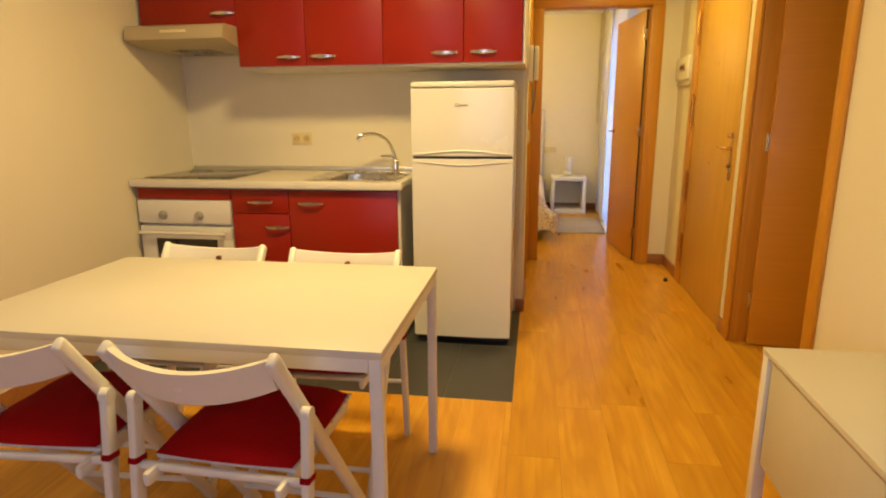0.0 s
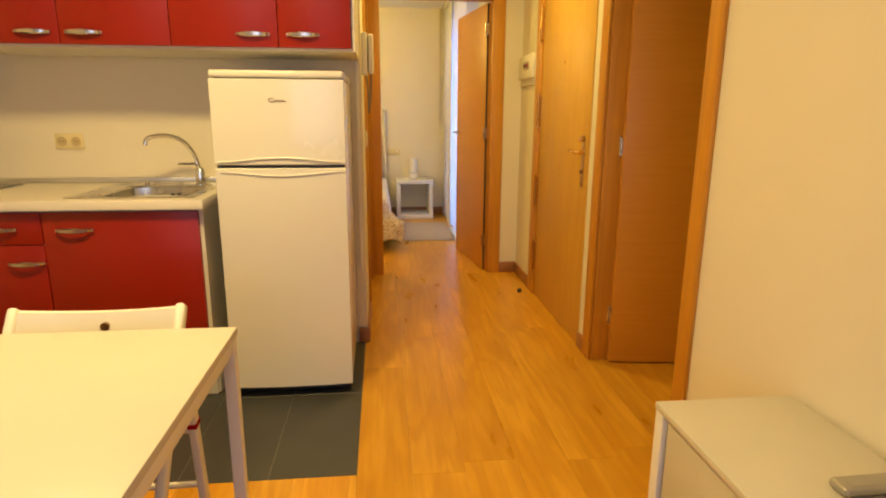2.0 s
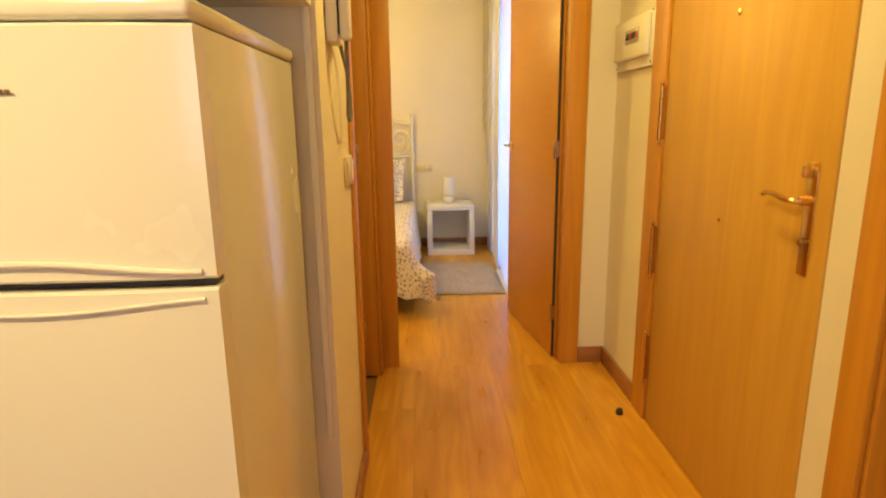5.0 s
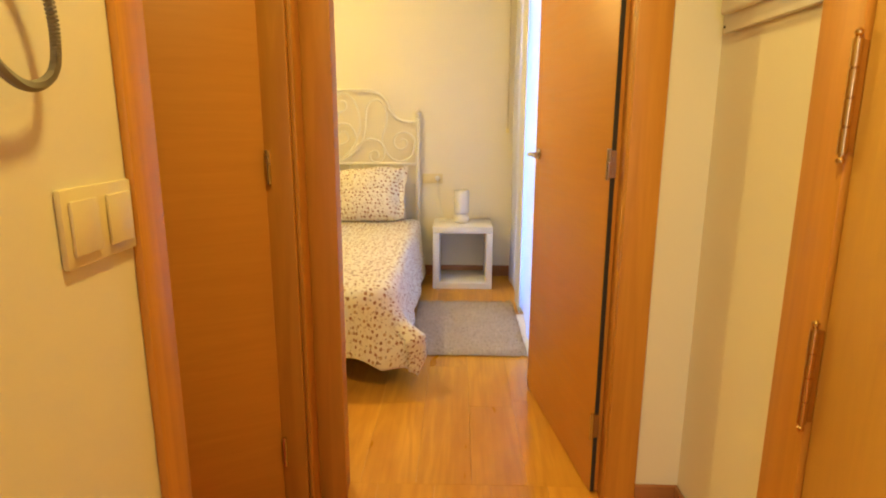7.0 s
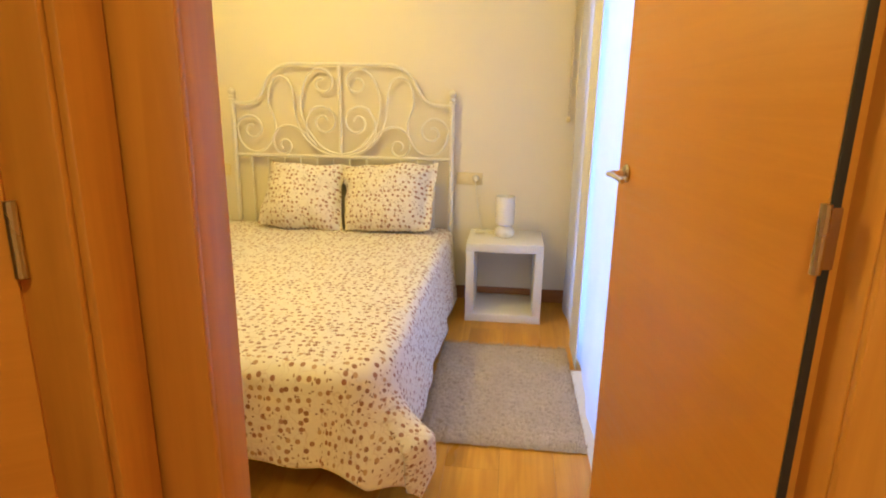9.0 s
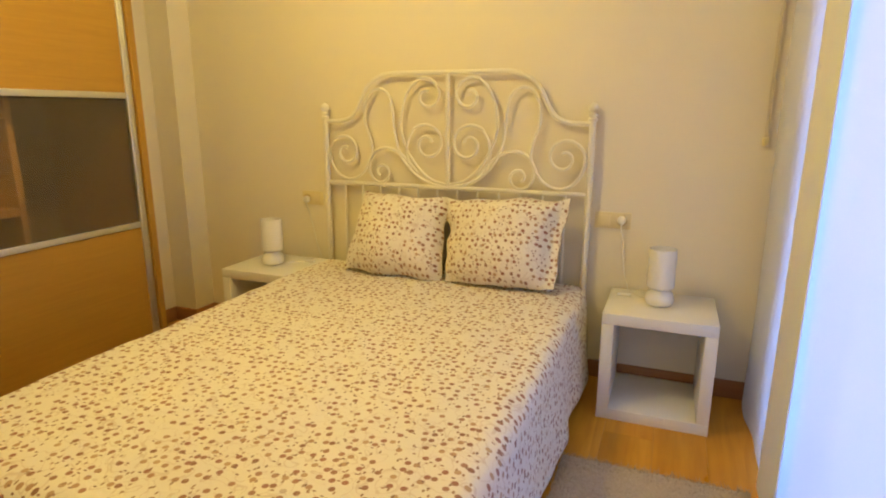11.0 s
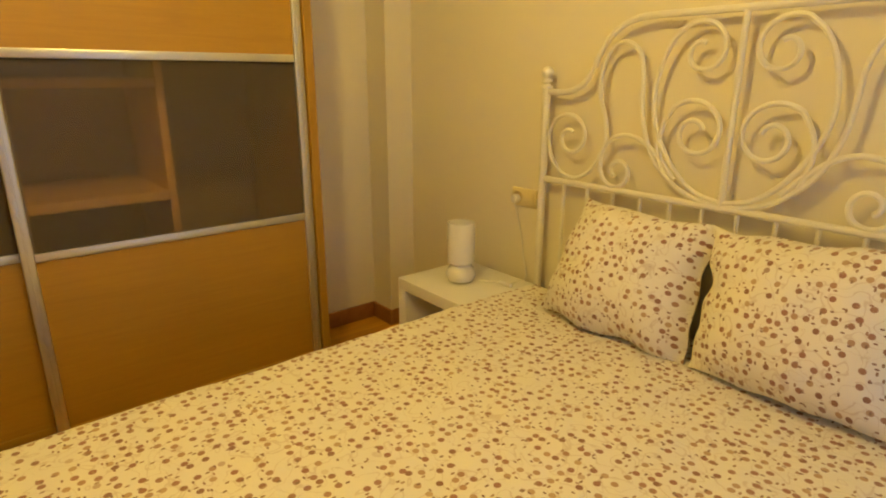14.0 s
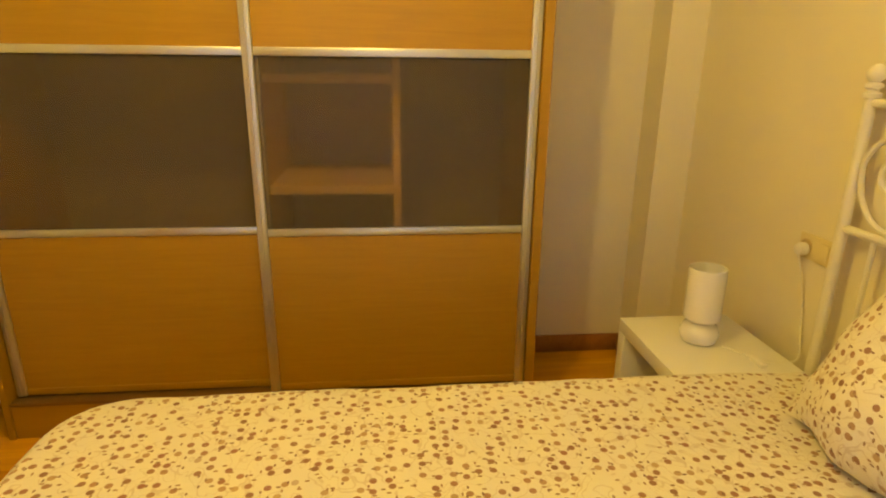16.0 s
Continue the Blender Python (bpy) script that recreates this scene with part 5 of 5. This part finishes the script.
for a, b in zip(cols, cols[1:]):
    for k in range(rows):
        bm.faces.new((a[k], b[k], b[k + 1], a[k + 1]))
part("cloth", bm, CURTAIN, t)
# Made-up band: holds the daylight back so that a beige strip remains.
bm = bm_new()
box(bm, 1.020, 1.0245, 7.76, 8.04, 0.006, H - 0.046, 0.001, 1)
part("beige_band", bm, DENSE_CLOTH, t, "added dense band that keeps a beige strip out of the daylight")
bm = bm_new()
box(bm, 1.022, 1.062, 6.50, 8.700, H - 0.0435, H - 0.0005, 0.004)
part("curtain_rail", bm, WHITE, t, "white ceiling curtain rail")

# pale stone threshold under the curtain
bm = bm_new()
box(bm, 1.000, 1.139, 6.852, 7.75, 0.0005, 0.005, 0.001, 1)
structure("threshold_balcony", bm, CEILING, "pale stone threshold before the balcony door", "threshold")

# rug
bm = bm_new()
nx, ny = 90, 120
X0, X1, Y0, Y1 = 0.365, 0.998, 7.068, 7.985
top = []
for i in range(nx + 1):
    for j in range(ny + 1):
        u, v = i / nx, j / ny
        e = min(1.0, 12 * min(u, 1 - u, v * 1.3, (1 - v) * 1.3))
        x = X0 + (X1 - X0) * u + 0.006 * noise.noise(Vector((u * 9, v * 30, 2))) * (1 - e)
        y = Y0 + (Y1 - Y0) * v + 0.010 * noise.noise(Vector((u * 30, v * 9, 5))) * (1 - e)
        h = 0.006 + e ** 0.5 * (0.012 + 0.006 * noise.noise(Vector((x * 55, y * 55, 0))) + 0.005 * noise.noise(Vector((x * 130, y * 130, 4))))
        top.append(bm.verts.new((x, y, h)))
for i in range(nx):
    for j in range(ny):
        a = i * (ny + 1) + j
        bm.faces.new((top[a], top[a + ny + 1], top[a + ny + 2], top[a + 1]))
rug = thing("rug", "grey-beige shaggy bedside rug on the floor", "rug", (0.70, 7.52, 0))
part("woven_base", bm, RUG, rug)
verts, faces = [], []
rnd = random.Random(5)
for k in range(12000):
    x, y = rnd.uniform(X0, X1), rnd.uniform(Y0, Y1)
    a, l, w = rnd.uniform(0, 6.28), rnd.uniform(0.012, 0.030), 0.0017
    dx, dy = math.cos(a), math.sin(a)
    b = len(verts)
    verts += [(x - dy * w, y + dx * w, 0.010), (x + dy * w, y - dx * w, 0.010), (x + dx * l * 0.6, y + dy * l * 0.6, 0.016 + l * 0.5)]
    faces.append((b, b + 1, b + 2))
me = bpy.data.meshes.new("tufts")
me.from_pydata(verts, [], faces)
me.materials.append(RUG)
tufts = new("pile", me)
tufts.parent = rug
tufts.location = (-0.70, -7.52, 0)
tagged(tufts, "loose grey pile tufts", kind="stuff")

# wardrobe with two sliding doors
BACKBOARD = paint("grey_brown_backboard", (0.30, 0.25, 0.20), 0.7, 0.06, 4)
WX, WY0, WY1, WZ = -1.612, 6.145, 8.030, 2.12
t = thing("wardrobe", "wide beech sliding-door wardrobe with smoked glass bands", "wardrobe", (-1.89, 7.14, 0))
for nm, b in (("side_panel", (-2.21, WX + 0.012, WY0, WY0 + 0.022, 0, WZ)), ("side_panel", (-2.21, WX + 0.012, WY1 - 0.032, WY1, 0, WZ)), ("top_panel", (-2.21, WX + 0.012, WY0 + 0.0225, WY1 - 0.0325, WZ - 0.05, WZ)),
              ("plinth", (-2.21, WX + 0.004, WY0 + 0.0225, WY1 - 0.0325, 0.0, 0.130)), ("back_panel", (-2.21, -2.202, WY0 + 0.0225, WY1 - 0.0325, 0.1305, WZ - 0.0505)),
              ("divider", (-2.20, -1.69, 7.071, 7.089, 0.1305, WZ - 0.0505)), ("divider", (-2.20, -1.75, 7.520, 7.546, 0.1305, WZ - 0.0505)),
              ("shelf", (-2.20, -1.752, 7.0895, 7.5195, 0.846, 0.878)), ("shelf", (-2.20, -1.752, 7.0895, 7.5195, 1.226, 1.256))):
    bm = bm_new()
    box(bm, *b, 0.002, 1)
    part(nm, bm, BEECH_H if nm in ("side_panel", "plinth", "top_panel") else BACKBOARD if nm == "back_panel" else BEECH_IN, t)
# Track takes a dark colour that paints the shaded gap above the plinth.
bm = bm_new()
box(bm, WX - 0.075, WX + 0.008, WY0 + 0.0225, WY1 - 0.0325, 0.1303, 0.142, 0.002)
part("floor_track", bm, LOGO, t, "floor track coloured dark as the shaded gap under the doors")


def sliding_door(y0, y1, x):
    bm = bm_new()
    st = 0.034
    for b in ((y0, y0 + st), (y1 - st, y1)):
        box(bm, x - 0.028, x, *b, 0.144, WZ - 0.052, 0.005, 3)
        box(bm, x, x + 0.004, b[0] + 0.014, b[1] - 0.014, 0.145, WZ - 0.053, 0.0015, 1)
    d = part("sliding_door", bm, ALU, t, "sliding door with aluminium stiles")
    levels = (0.147, 0.731, 1.309, WZ - 0.085)
    for z in levels:
        bm = bm_new()
        box(bm, x - 0.024, x - 0.003, y0 + st + 0.0003, y1 - st - 0.0003, z, z + 0.026, 0.003)
        part("rail", bm, BEECH_H if z < 0.2 else ALU, d)
    for k, (a, b) in enumerate(zip(levels, levels[1:])):
        bm = bm_new()
        th = 0.006 if k == 1 else 0.010
        box(bm, x - 0.014 - th / 2, x - 0.014 + th / 2, y0 + st + 0.0003, y1 - st - 0.0003, a + 0.0263, b - 0.0003)
        pane = part("glass_panel" if k == 1 else "wood_panel", bm, SMOKED if k == 1 else BEECH_H, d, "smoked frosted glass panel" if k == 1 else "")
        pane.visible_shadow = k != 1


sliding_door(7.061, 7.9955, WX)
sliding_door(6.172, 7.103, WX - 0.036)

# ---------- floors, laid last ----------
bm = bm_new()
box(bm, -2.45, 2.66, -1.6, 8.95, -0.06, -0.012)
structure("floor", bm, SUBFLOOR, "golden oak laminate floor laid lengthwise", "floor")
floor = bpy.data.objects["floor"]
PW, PL, GAP = 0.192, 1.285, 0.0005
TILE_X1, TILE_Y0 = 0.168, 3.247


def plank_mesh(name, w, l, h, mat, c):
    """A board on the origin's corner, its upper edges chamfered by c."""
    v = [(0, 0, -h), (w, 0, -h), (w, l, -h), (0, l, -h), (0, 0, -c), (w, 0, -c), (w, l, -c), (0, l, -c), (c, c, 0), (w - c, c, 0), (w - c, l - c, 0), (c, l - c, 0)]
    f = [(0, 1, 5, 4), (1, 2, 6, 5), (2, 3, 7, 6), (3, 0, 4, 7), (4, 5, 9, 8), (5, 6, 10, 9), (6, 7, 11, 10), (7, 4, 8, 11), (8, 9, 10, 11)]
    me = bpy.data.meshes.new(name)
    me.from_pydata(v, [], f)
    me.materials.append(mat)
    return me


cache = {}


def lay(name, x0, x1, y0, y1, h, mat, c, parent):
    key = (name, round(x1 - x0, 4), round(y1 - y0, 4))
    if key not in cache:
        cache[key] = plank_mesh(name, key[1], key[2], h, mat, c)
    ob = new(name, cache[key])
    ob.location = (x0, y0, 0)
    ob.parent = parent
    return ob


def boards(xa, xb, ya, yb, shift):
    x, col = xa, shift
    while x < xb - 0.004:
        x1 = min(x + PW, xb)
        y = ya - (0.37 * PL * (col * 1.31 % 1.0) + 0.21 * PL * (col % 3))
        while y < yb - 0.004:
            y0, y1 = max(y, ya), min(y + PL, yb)
            if y1 - y0 > 0.02:
                lay("plank", x + GAP / 2, x1 - GAP / 2, y0 + GAP / 2, y1 - GAP / 2, 0.011, PLANK, 0.0004, floor)
            y += PL
        x, col = x1, col + 1


boards(-1.97, TILE_X1, -1.5, TILE_Y0, 0)
boards(TILE_X1, 1.45, -1.5, 5.96, 5)
boards(1.45, 2.55, 3.0, 4.4, 2)
boards(-2.20, 1.37, 5.96, 8.735, 1)
y = TILE_Y0
TW, TL = 0.3067, 0.6215
while y < YB - 0.01:
    x = TILE_X1
    while x > XL + 0.01:
        x0 = max(x - TW, XL)
        lay("tile", x0 + 0.0017, x - 0.0017, y + 0.0017, min(y + TL, YB) - 0.0017, 0.009, SLATE, 0.001, floor)
        x -= TW
    y += TL
bm = bm_new()
box(bm, XL, TILE_X1, TILE_Y0, YB, -0.0115, -0.003)
structure("tile_bed", bm, GROUT, "grey grout bed under the kitchen tiles", "floor")
for i in range(4):
    for j in range(4):
        x0, y0 = -1.2 + i * 0.32, 4.58 + j * 0.32
        lay("bath_tile", x0 + 0.001, x0 + 0.318, y0 + 0.001, y0 + 0.318, 0.009, TILE_BATH, 0.001, floor)
